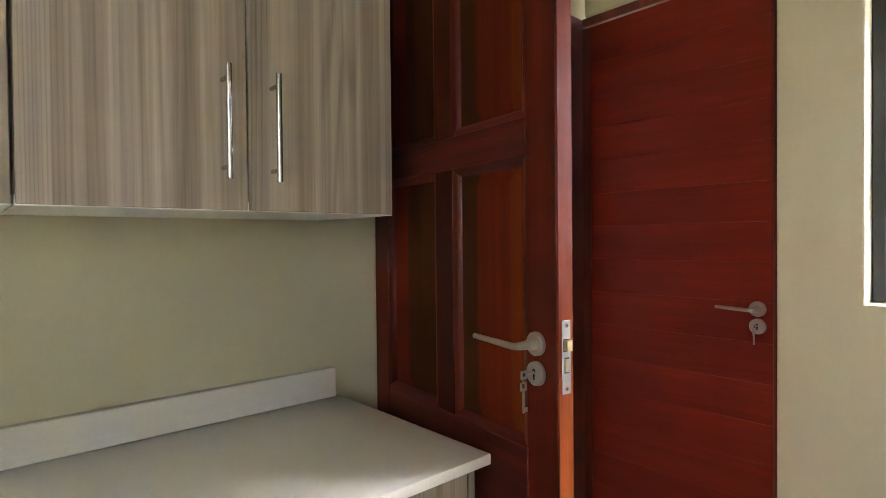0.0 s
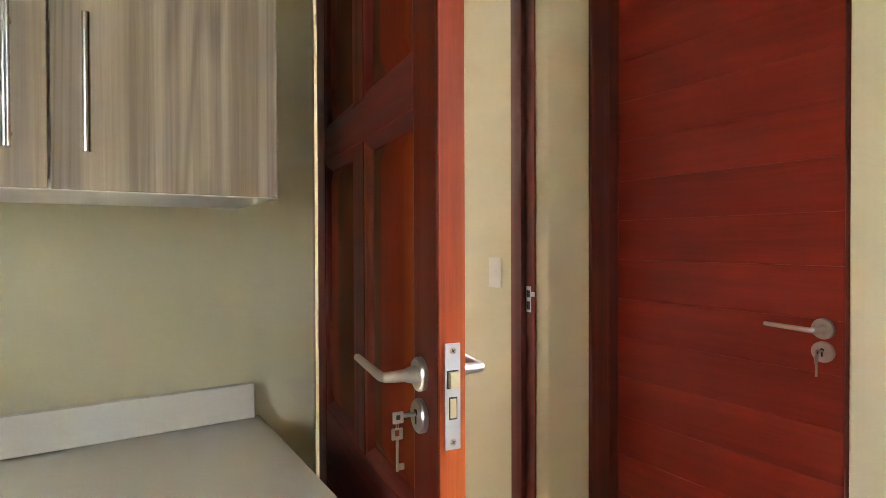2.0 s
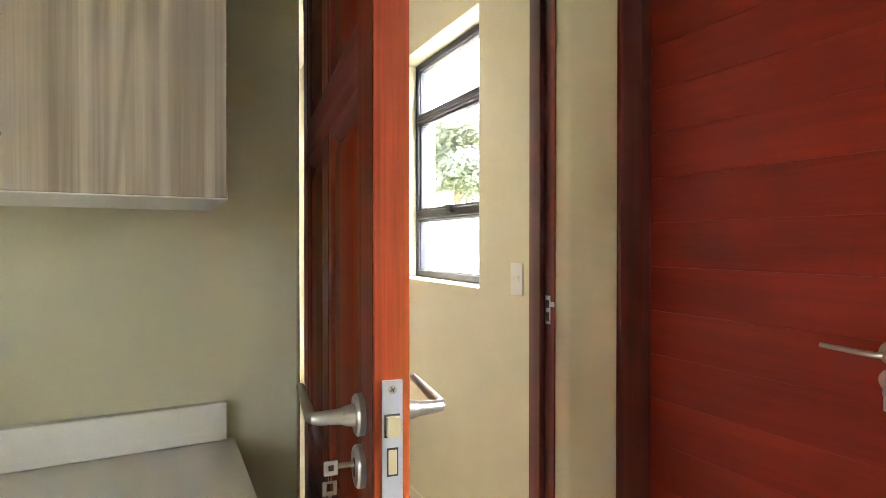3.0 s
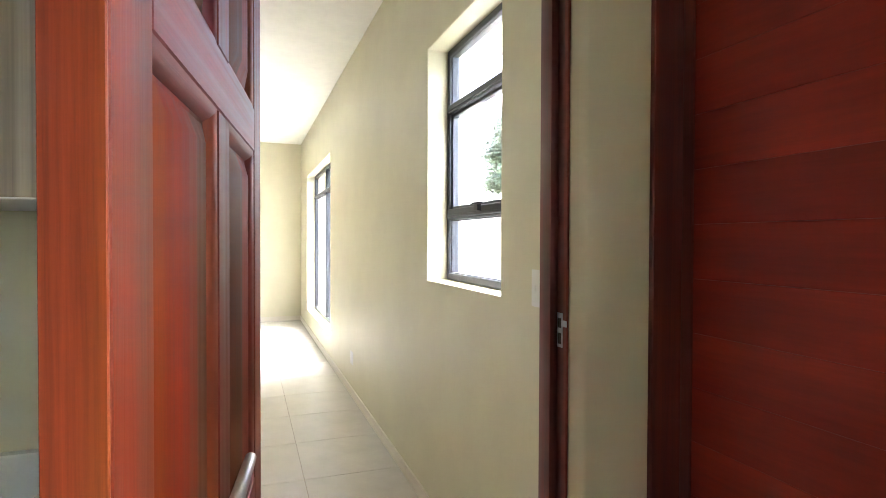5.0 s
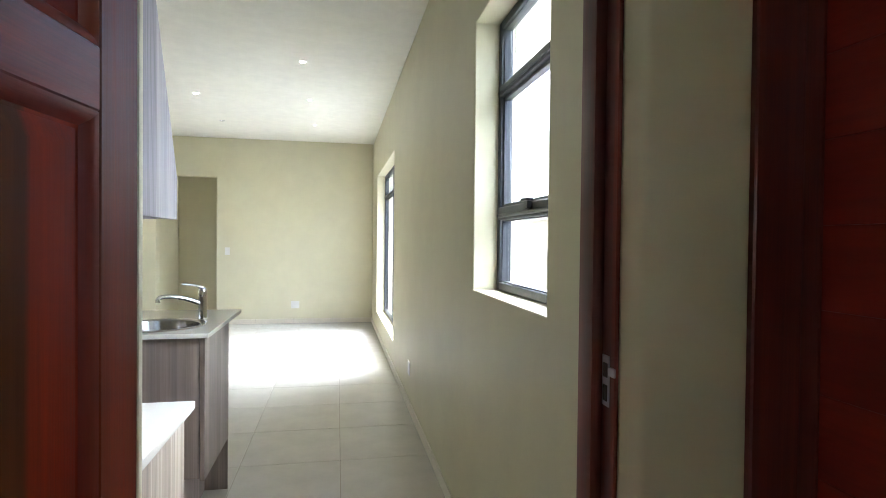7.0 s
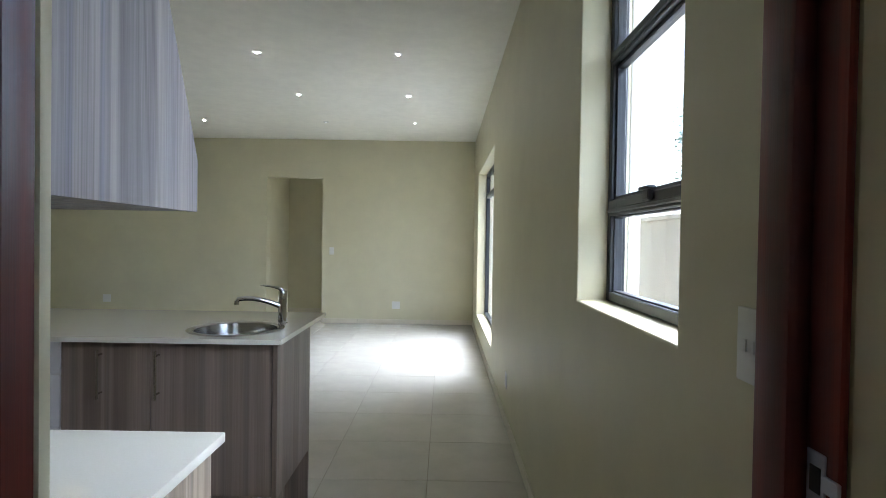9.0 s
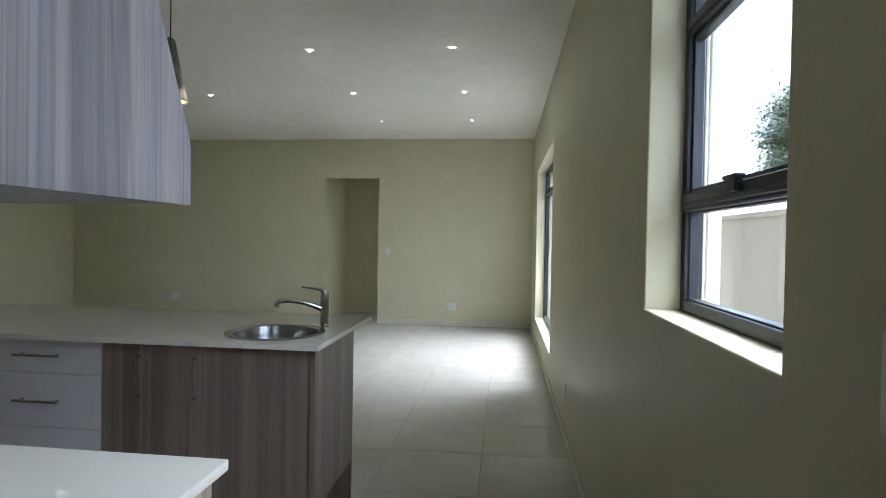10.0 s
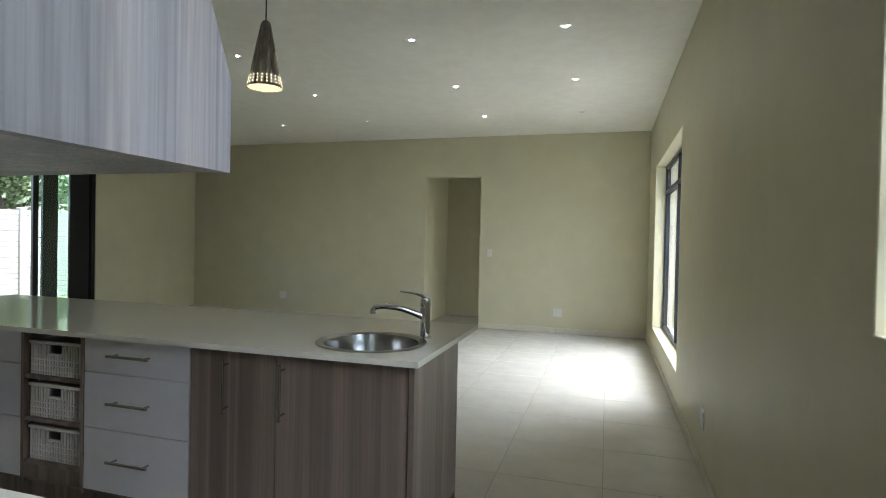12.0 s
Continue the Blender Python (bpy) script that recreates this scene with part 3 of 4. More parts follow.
for (a, b), (c, d) in zip(rails, rails[1:]):
    part("mullion", boxed(mid - MU / 2, mid + MU / 2, T1, T0, b, c, 0.002), RED, leaf)
    for u, w in ((ST, mid - MU / 2), (mid + MU / 2, LEAF_W - ST)):
        p = boxed(u - 0.004, w + 0.004, T1 + 0.013, T0 - 0.013, b - 0.004, c + 0.004)
        raised = part("panel", p, RED_P, leaf)
        for s in (1, -1):
            f = T0 - 0.013 if s > 0 else T1 + 0.013
            g = T0 - 0.004 if s > 0 else T1 + 0.004
            fb = bmesh.new()
            e, h = 0.022, 0.046
            lo = [fb.verts.new((x, f, z)) for x, z in ((u + e, b + e), (w - e, b + e), (w - e, c - e), (u + e, c - e))]
            hi = [fb.verts.new((x, g, z)) for x, z in ((u + h, b + h), (w - h, b + h), (w - h, c - h), (u + h, c - h))]
            fb.faces.new(hi)
            for k in range(4):
                fb.faces.new((lo[k], lo[(k + 1) % 4], hi[(k + 1) % 4], hi[k]))
            part("field", fb, RED_P, raised)
            skin = T0 if s > 0 else T1
            steps = [(0.0, skin - s * 0.0015), (0.006, skin - s * 0.0025), (0.012, skin - s * 0.006), (0.018, f), (0.0, f)]
            for side in range(4):
                mb = bmesh.new()
                ends = []
                for far in (0, 1):
                    k = (side + far) % 4
                    sx0, sz0 = ((1, 1), (-1, 1), (-1, -1), (1, -1))[k]
                    cx0, cz0 = ((u, b), (w, b), (w, c), (u, c))[k]
                    ends.append([mb.verts.new((cx0 + sx0 * o, y, cz0 + sz0 * o)) for o, y in steps])
                for k in range(5):
                    mb.faces.new((ends[0][k], ends[0][(k + 1) % 5], ends[1][(k + 1) % 5], ends[1][k]))
                mb.faces.new(ends[0])
                mb.faces.new(ends[1][::-1])
                part("moulding", mb, RED_M if side % 2 else RED_H, raised)
lz = 1.005
lp = boxed(LEAF_W - 0.001, LEAF_W + 0.0015, T1 + 0.008, T0 - 0.008, lz, lz + 0.127, 0.0006)
plate = part("lock_plate", lp, PLATE, leaf, "bright zinc lock plate in the door's edge")
part("latch", prism(bmesh.new(), [(T1 + 0.012, lz + 0.075), (T0 - 0.012, lz + 0.075), (T0 - 0.012, lz + 0.093), (T1 + 0.012, lz + 0.093)], LEAF_W + 0.001, LEAF_W + 0.009), BRASS, plate)
part("latch_gap", boxed(LEAF_W + 0.0012, LEAF_W + 0.0019, T1 + 0.0100, T0 - 0.0110, lz + 0.073, lz + 0.095), BLACK, plate)
part("bolt_gap", boxed(LEAF_W + 0.0012, LEAF_W + 0.0019, T1 + 0.0125, T0 - 0.0125, lz + 0.036, lz + 0.063), BLACK, plate)
part("bolt", boxed(LEAF_W + 0.0012, LEAF_W + 0.003, T1 + 0.0140, T0 - 0.0140, lz + 0.038, lz + 0.061, 0.0004), BRASS, plate)
for dz in (0.009, 0.118):
    sc = tube(bmesh.new(), [(LEAF_W + 0.001, (T0 + T1) / 2, lz + dz), (LEAF_W + 0.0022, (T0 + T1) / 2, lz + dz)], 0.0042, 14)
    screw = part("screw", sc, STEEL, plate)
    cross = boxed(LEAF_W + 0.0022, LEAF_W + 0.0026, (T0 + T1) / 2 - 0.0026, (T0 + T1) / 2 + 0.0026, lz + dz - 0.0006, lz + dz + 0.0006)
    box(cross, LEAF_W + 0.0022, LEAF_W + 0.0027, (T0 + T1) / 2 - 0.0006, (T0 + T1) / 2 + 0.0006, lz + dz - 0.0026, lz + dz + 0.0026)
    bmesh.ops.rotate(cross, verts=cross.verts, cent=(LEAF_W, (T0 + T1) / 2, lz + dz), matrix=Matrix.Rotation(0.5, 3, "X"))
    part("slot", cross, BLACK, screw)
hx = LEAF_W - 0.052
handle_set(leaf, Matrix.Translation((hx, T1, 1.098 - 0.012)) @ Matrix.Rotation(radians(180), 4, "Z"), 2)
handle_set(leaf, Matrix.Translation((hx, T0, 1.098 - 0.012)) @ Matrix.Diagonal((-1, 1, 1, 1)), 0)
for z in (0.25, 1.05, 1.80):
    part("hinge", tube(bmesh.new(), [(-0.003, T1 + 0.004, z - 0.045), (-0.003, T1 + 0.004, z + 0.045)], 0.005, 12), STEEL, leaf, "steel butt hinge")

# Boarded outer door in the scullery wall.
d2 = thing("door_2", (0.135, (D2[0] + D2[1]) / 2, 0), "closed red-stained door of horizontal boards with a steel lever", "door", kind="structure")
frm = boxed(0.052, 0.20, -0.072, -0.0565, 0, D2[3], 0.003)
part("jamb", frm, RED_FRAME, d2)
part("jamb", boxed(0.128, 0.20, D2[0] + 0.001, D2[0] + 0.012, 0, D2[3], 0.003), RED_FRAME, d2)
part("head", boxed(0.128, 0.20, D2[0] + 0.012, -0.073, 2.095, D2[3] - 0.002, 0.003), RED_FRAME, d2)
part("stile", boxed(0.132, 0.172, -0.106, -0.073, 0.01, 2.09, 0.004, 2), RED_FRAME, d2)
part("backing", boxed(0.150, 0.172, D2[0] + 0.013, -0.106, 0.01, 2.09), RED_FRAME, d2)
pitch = 0.1235
z = 1.084 - 8 * pitch
zs = [0.012] + [z + k * pitch for k in range(0, 17)]
zs = [q for q in zs if q < 2.06] + [2.09]
for a, b in zip(zs, zs[1:]):
    part("board", boxed(0.135, 0.150, D2[0] + 0.014, -0.107, a + 0.0002, b - 0.0002, 0.0007), RED_B, d2)
handle_set(d2, Matrix(((0, -1, 0, 0.135), (1, 0, 0, -0.690), (0, 0, 1, 1.064), (0, 0, 0, 1))), 1, 0.105, 0.024)


# ---------------------------------------------------------------- sliding door, garden side
sl = thing("door_3", (LEFT - 0.11, (SLIDE[0] + SLIDE[1]) / 2, 0), "black aluminium sliding glass door standing partly open", "door", kind="structure")
sx = LEFT - 0.14
fr = bmesh.new()
for q in ((SLIDE[0], SLIDE[0] + 0.05, 0, SLIDE[3]), (SLIDE[1] - 0.06, SLIDE[1], 0, SLIDE[3]), (SLIDE[0] + 0.05, SLIDE[1] - 0.06, SLIDE[3] - 0.05, SLIDE[3]),
          (SLIDE[0] + 0.05, SLIDE[1] - 0.06, 0.0, 0.03)):
    box(fr, sx, sx + 0.13, *q, 0.003)
part("door_frame", fr, BLACKFRAME, sl)
for x0, y0, y1, wa, wb in ((sx + 0.075, 5.18, 5.955, 0.07, 0.28), (sx + 0.015, 5.35, 5.985, 0.20, 0.20)):
    s = bmesh.new()
    for q in ((y0, y0 + wa, 0.03, 2.18), (y1 - wb, y1, 0.03, 2.18), (y0 + wa, y1 - wb, 0.03, 0.11), (y0 + wa, y1 - wb, 2.11, 2.18)):
        box(s, x0, x0 + 0.04, *q, 0.003)
    panel = part("sliding_panel", s, BLACKFRAME, sl)
    g = part("pane", boxed(x0 + 0.017, x0 + 0.023, y0 + wa - 0.004, y1 - wb + 0.004, 0.106, 2.114), GREENGLASS, panel)
    g.visible_shadow = False
part("latch", boxed(sx + 0.112, sx + 0.128, 5.17, 5.30, 1.205, 1.217, 0.003), BLACKFRAME, sl)

# ---------------------------------------------------------------- skirting
for nm, q in (("baseboard_east", (-0.010, -0.0005, KITCHEN + 0.01, FAR - 0.011)), ("baseboard_far_1", (PASS[1], -0.0005, FAR - 0.010, FAR - 0.0005)),
              ("baseboard_far_2", (LEFT + 0.011, PASS[0], FAR - 0.010, FAR - 0.0005)), ("baseboard_west", (LEFT + 0.0005, LEFT + 0.010, SLIDE[1], FAR - 0.011)),
              ("baseboard_passage", (PASS[0] + 0.001, 0.9, 9.159, 9.1695))):
    run = thing(nm, (q[0], q[2], 0.0), "cream tile skirting with thin joints along the wall", "baseboard", kind="structure")
    part("bedding", boxed(q[0] + 0.002, q[1] - 0.0002, q[2] + 0.002, q[3] - 0.0002, 0.002, 0.069), GROUT, run)
    along_y = q[3] - q[2] > q[1] - q[0]
    a, end = (q[2], q[3]) if along_y else (q[0], q[1])
    while a < end - 0.03:
        b = min(a + 0.565, end)
        t = (q[0], q[1] - 0.0005, a + 0.001, b - 0.001) if along_y else (a + 0.001, b - 0.001, q[2], q[3] - 0.0005)
        part("tile", boxed(*t, 0.002, 0.072, 0.0015), SKIRT, run)
        a = b


# ---------------------------------------------------------------- kitchen joinery
def bar_handle(parent, x, y, z0, z1, r=0.0048, stand=0.030, facing=-1):
    """Upright steel bar on two short posts, standing off a front that faces -y."""
    b = tube(bmesh.new(), [(x, y + facing * stand, z0), (x, y + facing * stand, z1)], r, 14)
    for z in (z0 + 0.02, z1 - 0.02):
        tube(b, [(x, y, z), (x, y + facing * stand, z)], r * 0.8, 10)
    return part("handle", b, BARSTEEL, parent, "brushed steel bar handle")


def pull(parent, x0, x1, y, z):
    b = tube(bmesh.new(), [(x0, y - 0.030, z), (x1, y - 0.030, z)], 0.0055, 14)
    for x in (x0 + 0.02, x1 - 0.02):
        tube(b, [(x, y, z), (x, y - 0.030, z)], 0.0045, 10)
    return part("handle", b, BARSTEEL, parent, "brushed steel bar handle")


# scullery wall cupboards
UB, UT, UF = 1.345, 2.20, -0.390
for x0, x1, doors in ((-1.631, -1.018, [(-1.631, -1.319, -1.360), (-1.319, -1.018, -1.276)]), (-2.246, -1.633, [(-2.246, -1.941, -1.985), (-1.941, -1.633, -1.900)])):
    cup = thing("wall_cupboard", ((x0 + x1) / 2, BACK, UB), "grey oak laminate wall cupboard with two doors over the counter", "cupboard", "scullery wall cupboards")
    for a in (x0, x1 - 0.016):
        part("carcass_side", boxed(a, a + 0.016, UF + 0.019, BACK - 0.001, UB + 0.006, UT, 0.001), LAM, cup)
    part("bottom_panel", boxed(x0, x1, UF + 0.003, BACK - 0.001, UB - 0.010, UB + 0.006, 0.001), BOARD_W, cup, "white underside board")
    part("top_panel", boxed(x0 + 0.016, x1 - 0.016, UF + 0.019, BACK - 0.001, UT - 0.016, UT), BOARD_W, cup)
    part("back_panel", boxed(x0 + 0.016, x1 - 0.016, BACK - 0.006, BACK - 0.001, UB + 0.006, UT - 0.016), BOARD_W, cup)
    for a, b, hxx in doors:
        d = part("door", boxed(a + 0.0012, b - 0.0012, UF, UF + 0.018, UB - 0.008, UT, 0.0012), LAM, cup)
        bar_handle(d, hxx, UF, 1.385, 1.568)

# scullery counter
sc_base = thing("base_cupboard", (-1.62, BACK, 0), "grey oak laminate base cupboard under the scullery counter", "cupboard")
part("end_panel", boxed(-1.012, -0.996, -0.598, BACK - 0.001, 0.0, 0.879, 0.001), LAM, sc_base)
part("carcass", boxed(-2.25, -1.013, -0.580, BACK - 0.001, 0.10, 0.879), BOARD_W, sc_base)
part("plinth", boxed(-2.25, -1.013, -0.53, -0.515, 0.0, 0.099), LAM_DARK, sc_base)
for k in range(4):
    a = -2.25 + k * 0.309
    d = part("door", boxed(a + 0.0015, a + 0.3075, -0.599, -0.581, 0.10, 0.876, 0.0012), LAM, sc_base)
    bar_handle(d, a + (0.27 if k % 2 == 0 else 0.04), -0.599, 0.64, 0.825)
tagged(new("countertop", mesh_of("countertop", boxed(-2.26, -0.978, -0.622, BACK - 0.001, 0.880, 0.900, 0.003, 2), QUARTZ)), "white quartz countertop in the scullery", "countertop")
tagged(new("upstand", mesh_of("upstand", boxed(-2.26, -0.992, BACK - 0.022, BACK - 0.001, 0.901, 0.972, 0.002), QUARTZ)), "white quartz upstand along the wall", "upstand")

# kitchen counter against the dividing wall, facing the living room
NX = -0.90
kb = thing("base_cupboard", (-1.9, KITCHEN, 0), "grey oak laminate base cupboard under the kitchen counter", "cupboard")
part("end_panel", boxed(NX - 0.036, NX - 0.020, KITCHEN + 0.001, 0.640, 0.0, 0.879, 0.001), LAM, kb)
part("carcass", boxed(-3.4, NX - 0.037, KITCHEN + 0.001, 0.618, 0.10, 0.879), BOARD_W, kb)
part("plinth", boxed(-3.4, NX - 0.037, 0.55, 0.565, 0.0, 0.099), LAM_DARK, kb)
for k in range(5):
    a = -3.4 + k * 0.4925
    part("door", boxed(a + 0.0015, a + 0.491, 0.619, 0.637, 0.10, 0.876, 0.0012), LAM, kb)
tagged(new("countertop", mesh_of("countertop", boxed(-3.42, NX, KITCHEN + 0.001, 0.661, 0.880, 0.900, 0.003, 2), QUARTZ)), "white polished quartz countertop in the kitchen", "countertop")

# canopy-fronted wall unit above it
hood = thing("wall_cupboard", (-1.6, KITCHEN, UB), "grey laminate wall unit with a front that slopes back, bluish skylight in its colour", "cupboard")
prof = [(KITCHEN + 0.001, UB), (0.561, UB), (0.561, 1.44), (0.25, 2.14), (KITCHEN + 0.001, 2.14)]
part("end_panel", prism(bmesh.new(), prof, -0.933, -0.917), LAM_SKYLIT, hood)
inner = [(KITCHEN + 0.002, UB + 0.004), (0.557, UB + 0.004), (0.557, 1.438), (0.247, 2.136), (KITCHEN + 0.002, 2.136)]
part("body", prism(bmesh.new(), inner, -2.60, -0.9335), LAM_SKYLIT, hood)
part("bottom_panel", boxed(-2.60, -0.9335, KITCHEN + 0.004, 0.556, UB + 0.0005, UB + 0.0035), LAM_SKYLIT, hood)

# island
IX0, IX1, IY0, IY1 = -3.95, -1.09, 1.676, 2.496
FRONT = 1.700


def island_unit(x0, x1, label):
    u = thing("base_cupboard", ((x0 + x1) / 2, FRONT, 0), label, "cupboard", "island units")
    part("plinth", boxed(x0, min(x1, -1.22), FRONT + 0.05, FRONT + 0.066, 0.0, 0.269), LAM_DARK, u)
    c = bmesh.new()
    box(c, x0, x0 + 0.016, FRONT + 0.019, 2.20, 0.27, 0.879)
    box(c, x1 - 0.016, x1, FRONT + 0.019, 2.20, 0.27, 0.879)
    box(c, x0 + 0.016, x1 - 0.016, FRONT + 0.019, 2.20, 0.27, 0.286)
    box(c, x0 + 0.016, x1 - 0.016, 2.184, 2.20, 0.286, 0.879)
    part("carcass", c, LAM_DARK, u)
    return u


u = island_unit(-1.966, -1.128, "brown-grey laminate sink cupboard with two doors in the island")
for a, b, hxx in ((-1.966, -1.610, -1.805), (-1.610, -1.128, -1.578)):
    d = part("door", boxed(a + 0.0015, b - 0.0015, FRONT, FRONT + 0.018, 0.272, 0.876, 0.0012), LAM_DARK, u)
    bar_handle(d, hxx, FRONT, 0.658, 0.850, 0.005)
part("end_panel", boxed(-1.127, -1.108, FRONT - 0.003, 2.205, 0.262, 0.879, 0.0012), LAM_DARK, u)
part("plinth", boxed(-1.235, -1.220, FRONT + 0.067, 2.205, 0.0, 0.269), LAM_DARK, u)
for x0, x1 in ((-2.462, -1.968), (-3.30, -2.795)):
    u = island_unit(x0, x1, "island drawer unit with three pale grey fronts")
    for a, b, hz in ((0.748, 0.876, 0.820), (0.533, 0.745, 0.640), (0.290, 0.530, 0.420)):
        d = part("drawer", boxed(x0 + 0.0015, x1 - 0.0015, FRONT, FRONT + 0.018, a, b, 0.0012), DRAWER, u)
        pull(d, (x0 + x1) / 2 - 0.105, (x0 + x1) / 2 + 0.085, FRONT, hz)
u = island_unit(-3.93, -3.302, "brown-grey laminate island cupboard with two doors")
for a, b, hxx in ((-3.93, -3.617, -3.66), (-3.617, -3.302, -3.575)):
    d = part("door", boxed(a + 0.0015, b - 0.0015, FRONT, FRONT + 0.018, 0.272, 0.876, 0.0012), LAM_DARK, u)
    bar_handle(d, hxx, FRONT, 0.658, 0.850, 0.005)
u = island_unit(-2.793, -2.464, "open island niche with shelves for three baskets")
SHELVES = (0.362, 0.534, 0.706)
for z in SHELVES:
    part("shelf", boxed(-2.777, -2.480, FRONT + 0.004, 2.183, z - 0.016, z, 0.001), LAM_DARK, u)
part("filler", boxed(-2.777, -2.480, FRONT + 0.004, FRONT + 0.02, 0.287, 0.345), LAM_DARK, u)
c = boxed(-2.793, -2.777, FRONT, FRONT + 0.0185, 0.27, 0.879)
box(c, -2.480, -2.464, FRONT, FRONT + 0.0185, 0.27, 0.879)
part("edge_strip", c, LAM_DARK, u)
part("back_panel", boxed(-3.93, -1.108, 2.206, 2.222, 0.0, 0.879), LAM_DARK, u)

bask = thing("storage_basket", (-2.6285, FRONT + 0.14, SHELVES[0]), "off-white woven plastic storage basket on a shelf", "basket", "island baskets")
bx0, bx1, by0, by1, bz0, bz1 = -2.770, -2.487, FRONT + 0.012, FRONT + 0.30, SHELVES[0] + 0.001, SHELVES[0] + 0.138
b = boxed(bx0 + 0.012, bx1 - 0.012, by0 + 0.012, by1 - 0.012, bz0, bz0 + 0.006)
for q in ((bx0 + 0.006, bx0 + 0.010, by0 + 0.006, by1 - 0.006), (bx1 - 0.010, bx1 - 0.006, by0 + 0.006, by1 - 0.006), (bx0 + 0.010, bx1 - 0.010, by1 - 0.010, by1 - 0.006)):
    box(b, *q, bz0, bz1 - 0.012)
xm = (bx0 + bx1) / 2
box(b, bx0 + 0.010, xm - 0.034, by0 + 0.008, by0 + 0.012, bz0, bz1 - 0.012)
box(b, xm + 0.034, bx1 - 0.010, by0 + 0.008, by0 + 0.012, bz0, bz1 - 0.012)
box(b, xm - 0.034, xm + 0.034, by0 + 0.008, by0 + 0.012, bz0, bz1 - 0.050)
part("body", b, WICKER, bask)
r = bmesh.new()
for q in ((bx0, bx1, by0, by0 + 0.012), (bx0, bx1, by1 - 0.012, by1), (bx0, bx0 + 0.012, by0 + 0.012, by1 - 0.012), (bx1 - 0.012, bx1, by0 + 0.012, by1 - 0.012)):
    box(r, *q, bz1 - 0.013, bz1, 0.003, 2)
part("rim", r, WICKER, bask)
g = bmesh.new()
for q in ((xm - 0.042, xm - 0.032, bz1 - 0.058, bz1 - 0.014), (xm + 0.032, xm + 0.042, bz1 - 0.058, bz1 - 0.014), (xm - 0.032, xm + 0.032, bz1 - 0.058, bz1 - 0.048)):
    box(g, q[0], q[1], by0 + 0.001, by0 + 0.009, q[2], q[3], 0.002)
part("grip", g, WICKER, bask, "cut-out hand grip")
for k in range(19):
    x = bx0 + 0.016 + k * (bx1 - bx0 - 0.032) / 18
    top = bz1 - 0.014 if abs(x - xm) > 0.044 else bz1 - 0.060
    part("rib", tube(bmesh.new(), [(x, by0 + 0.006, bz0), (x, by0 + 0.006, top)], 0.0042, 6), WICKER, bask)
for k in range(3):
    z = bz0 + 0.014 + k * 0.022
    part("band", boxed(bx0 + 0.006, bx1 - 0.006, by0 + 0.003, by0 + 0.008, z, z + 0.007, 0.002), WICKER, bask)
for z in SHELVES[1:]:
    copy_thing(bask, pose(-2.6285, FRONT + 0.14, z))

# island worktop with a round cut-out
SINK = (-1.357, 1.925)
R = 0.182


def worktop_with_hole(x0, x1, y0, y1, z0, z1, cx, cy, r, seg=56):
    """A slab with a round hole: one ring of faces from the hole to the rim, above and below."""
    angles = [2 * math.pi * k / seg for k in range(seg)] + [math.atan2(y - cy, x - cx) % (2 * math.pi) for x in (x0, x1) for y in (y0, y1)]
    angles.sort()
    bm, rings = bmesh.new(), []
    for z, near in ((z0, False), (z0, True), (z1, True), (z1, False)):
        row = []
        for a in angles:
            c, q = math.cos(a), math.sin(a)
            far = min((x1 - cx) / c if c > 1e-9 else (x0 - cx) / c if c < -1e-9 else 1e9, (y1 - cy) / q if q > 1e-9 else (y0 - cy) / q if q < -1e-9 else 1e9)
            m = r if near else far
            row.append(bm.verts.new((cx + c * m, cy + q * m, z)))
        rings.append(row)
    n = len(angles)
    for a, b in zip(rings, rings[1:] + rings[:1]):
        for k in range(n):
            bm.faces.new((a[k], a[(k + 1) % n], b[(k + 1) % n], b[k]))
    return bm


tagged(new("countertop", mesh_of("countertop", worktop_with_hole(IX0, IX1, IY0, IY1, 0.880, 0.900, *SINK, R), QUARTZ)), "long white polished quartz island countertop", "countertop")
sink = thing("sink", (*SINK, 0.90), "round stainless steel sink bowl set in the island top", "sink")
bowl = lathe(bmesh.new(), [(0.201, 0.9005), (0.203, 0.903), (0.200, 0.9055), (0.194, 0.9045), (0.188, 0.9025), (0.182, 0.9035), (0.177, 0.9045), (0.171, 0.900), (0.164, 0.86), (0.155, 0.79), (0.135, 0.762), (0.10, 0.755),
                           (0.03, 0.752), (0.028, 0.748), (0, 0.748)], 56, (SINK[0], SINK[1], 0))
part("bowl", bowl, SINKSTEEL, sink)
part("drain", lathe(bmesh.new(), [(0.034, 0.7525), (0.034, 0.7545), (0.022, 0.7545), (0.018, 0.7525), (0, 0.7525)], 28, (SINK[0], SINK[1], 0)), CHROME, sink)

TX, TY = -1.205, 2.085
tap = thing("tap", (TX, TY, 0.90), "chrome single-lever mixer tap beside the sink", "tap")
body = lathe(bmesh.new(), [(0, 0.9), (0.025, 0.9), (0.025, 0.905), (0.0205, 0.908), (0.0205, 1.018), (0.0192, 1.0195), (0.0192, 1.0215), (0.0205, 1.023), (0.0205, 1.046), (0.018, 1.056), (0.010, 1.061), (0, 1.062)], 28, (TX, TY, 0))
part("body", body, CHROME, tap)
sd = Vector((-0.86, -0.51, 0)).normalized()
base = Vector((TX, TY, 0))
pts = [base + sd * u + Vector((0, 0, z)) for u, z in ((0.015, 0.985), (0.05, 1.000), (0.09, 1.014), (0.13, 1.022), (0.17, 1.025), (0.195, 1.022), (0.203, 1.010), (0.203, 0.998))]
part("spout", tube(bmesh.new(), pts, [0.014, 0.0125, 0.0115, 0.011, 0.011, 0.011, 0.011, 0.0115], 16), CHROME, tap)
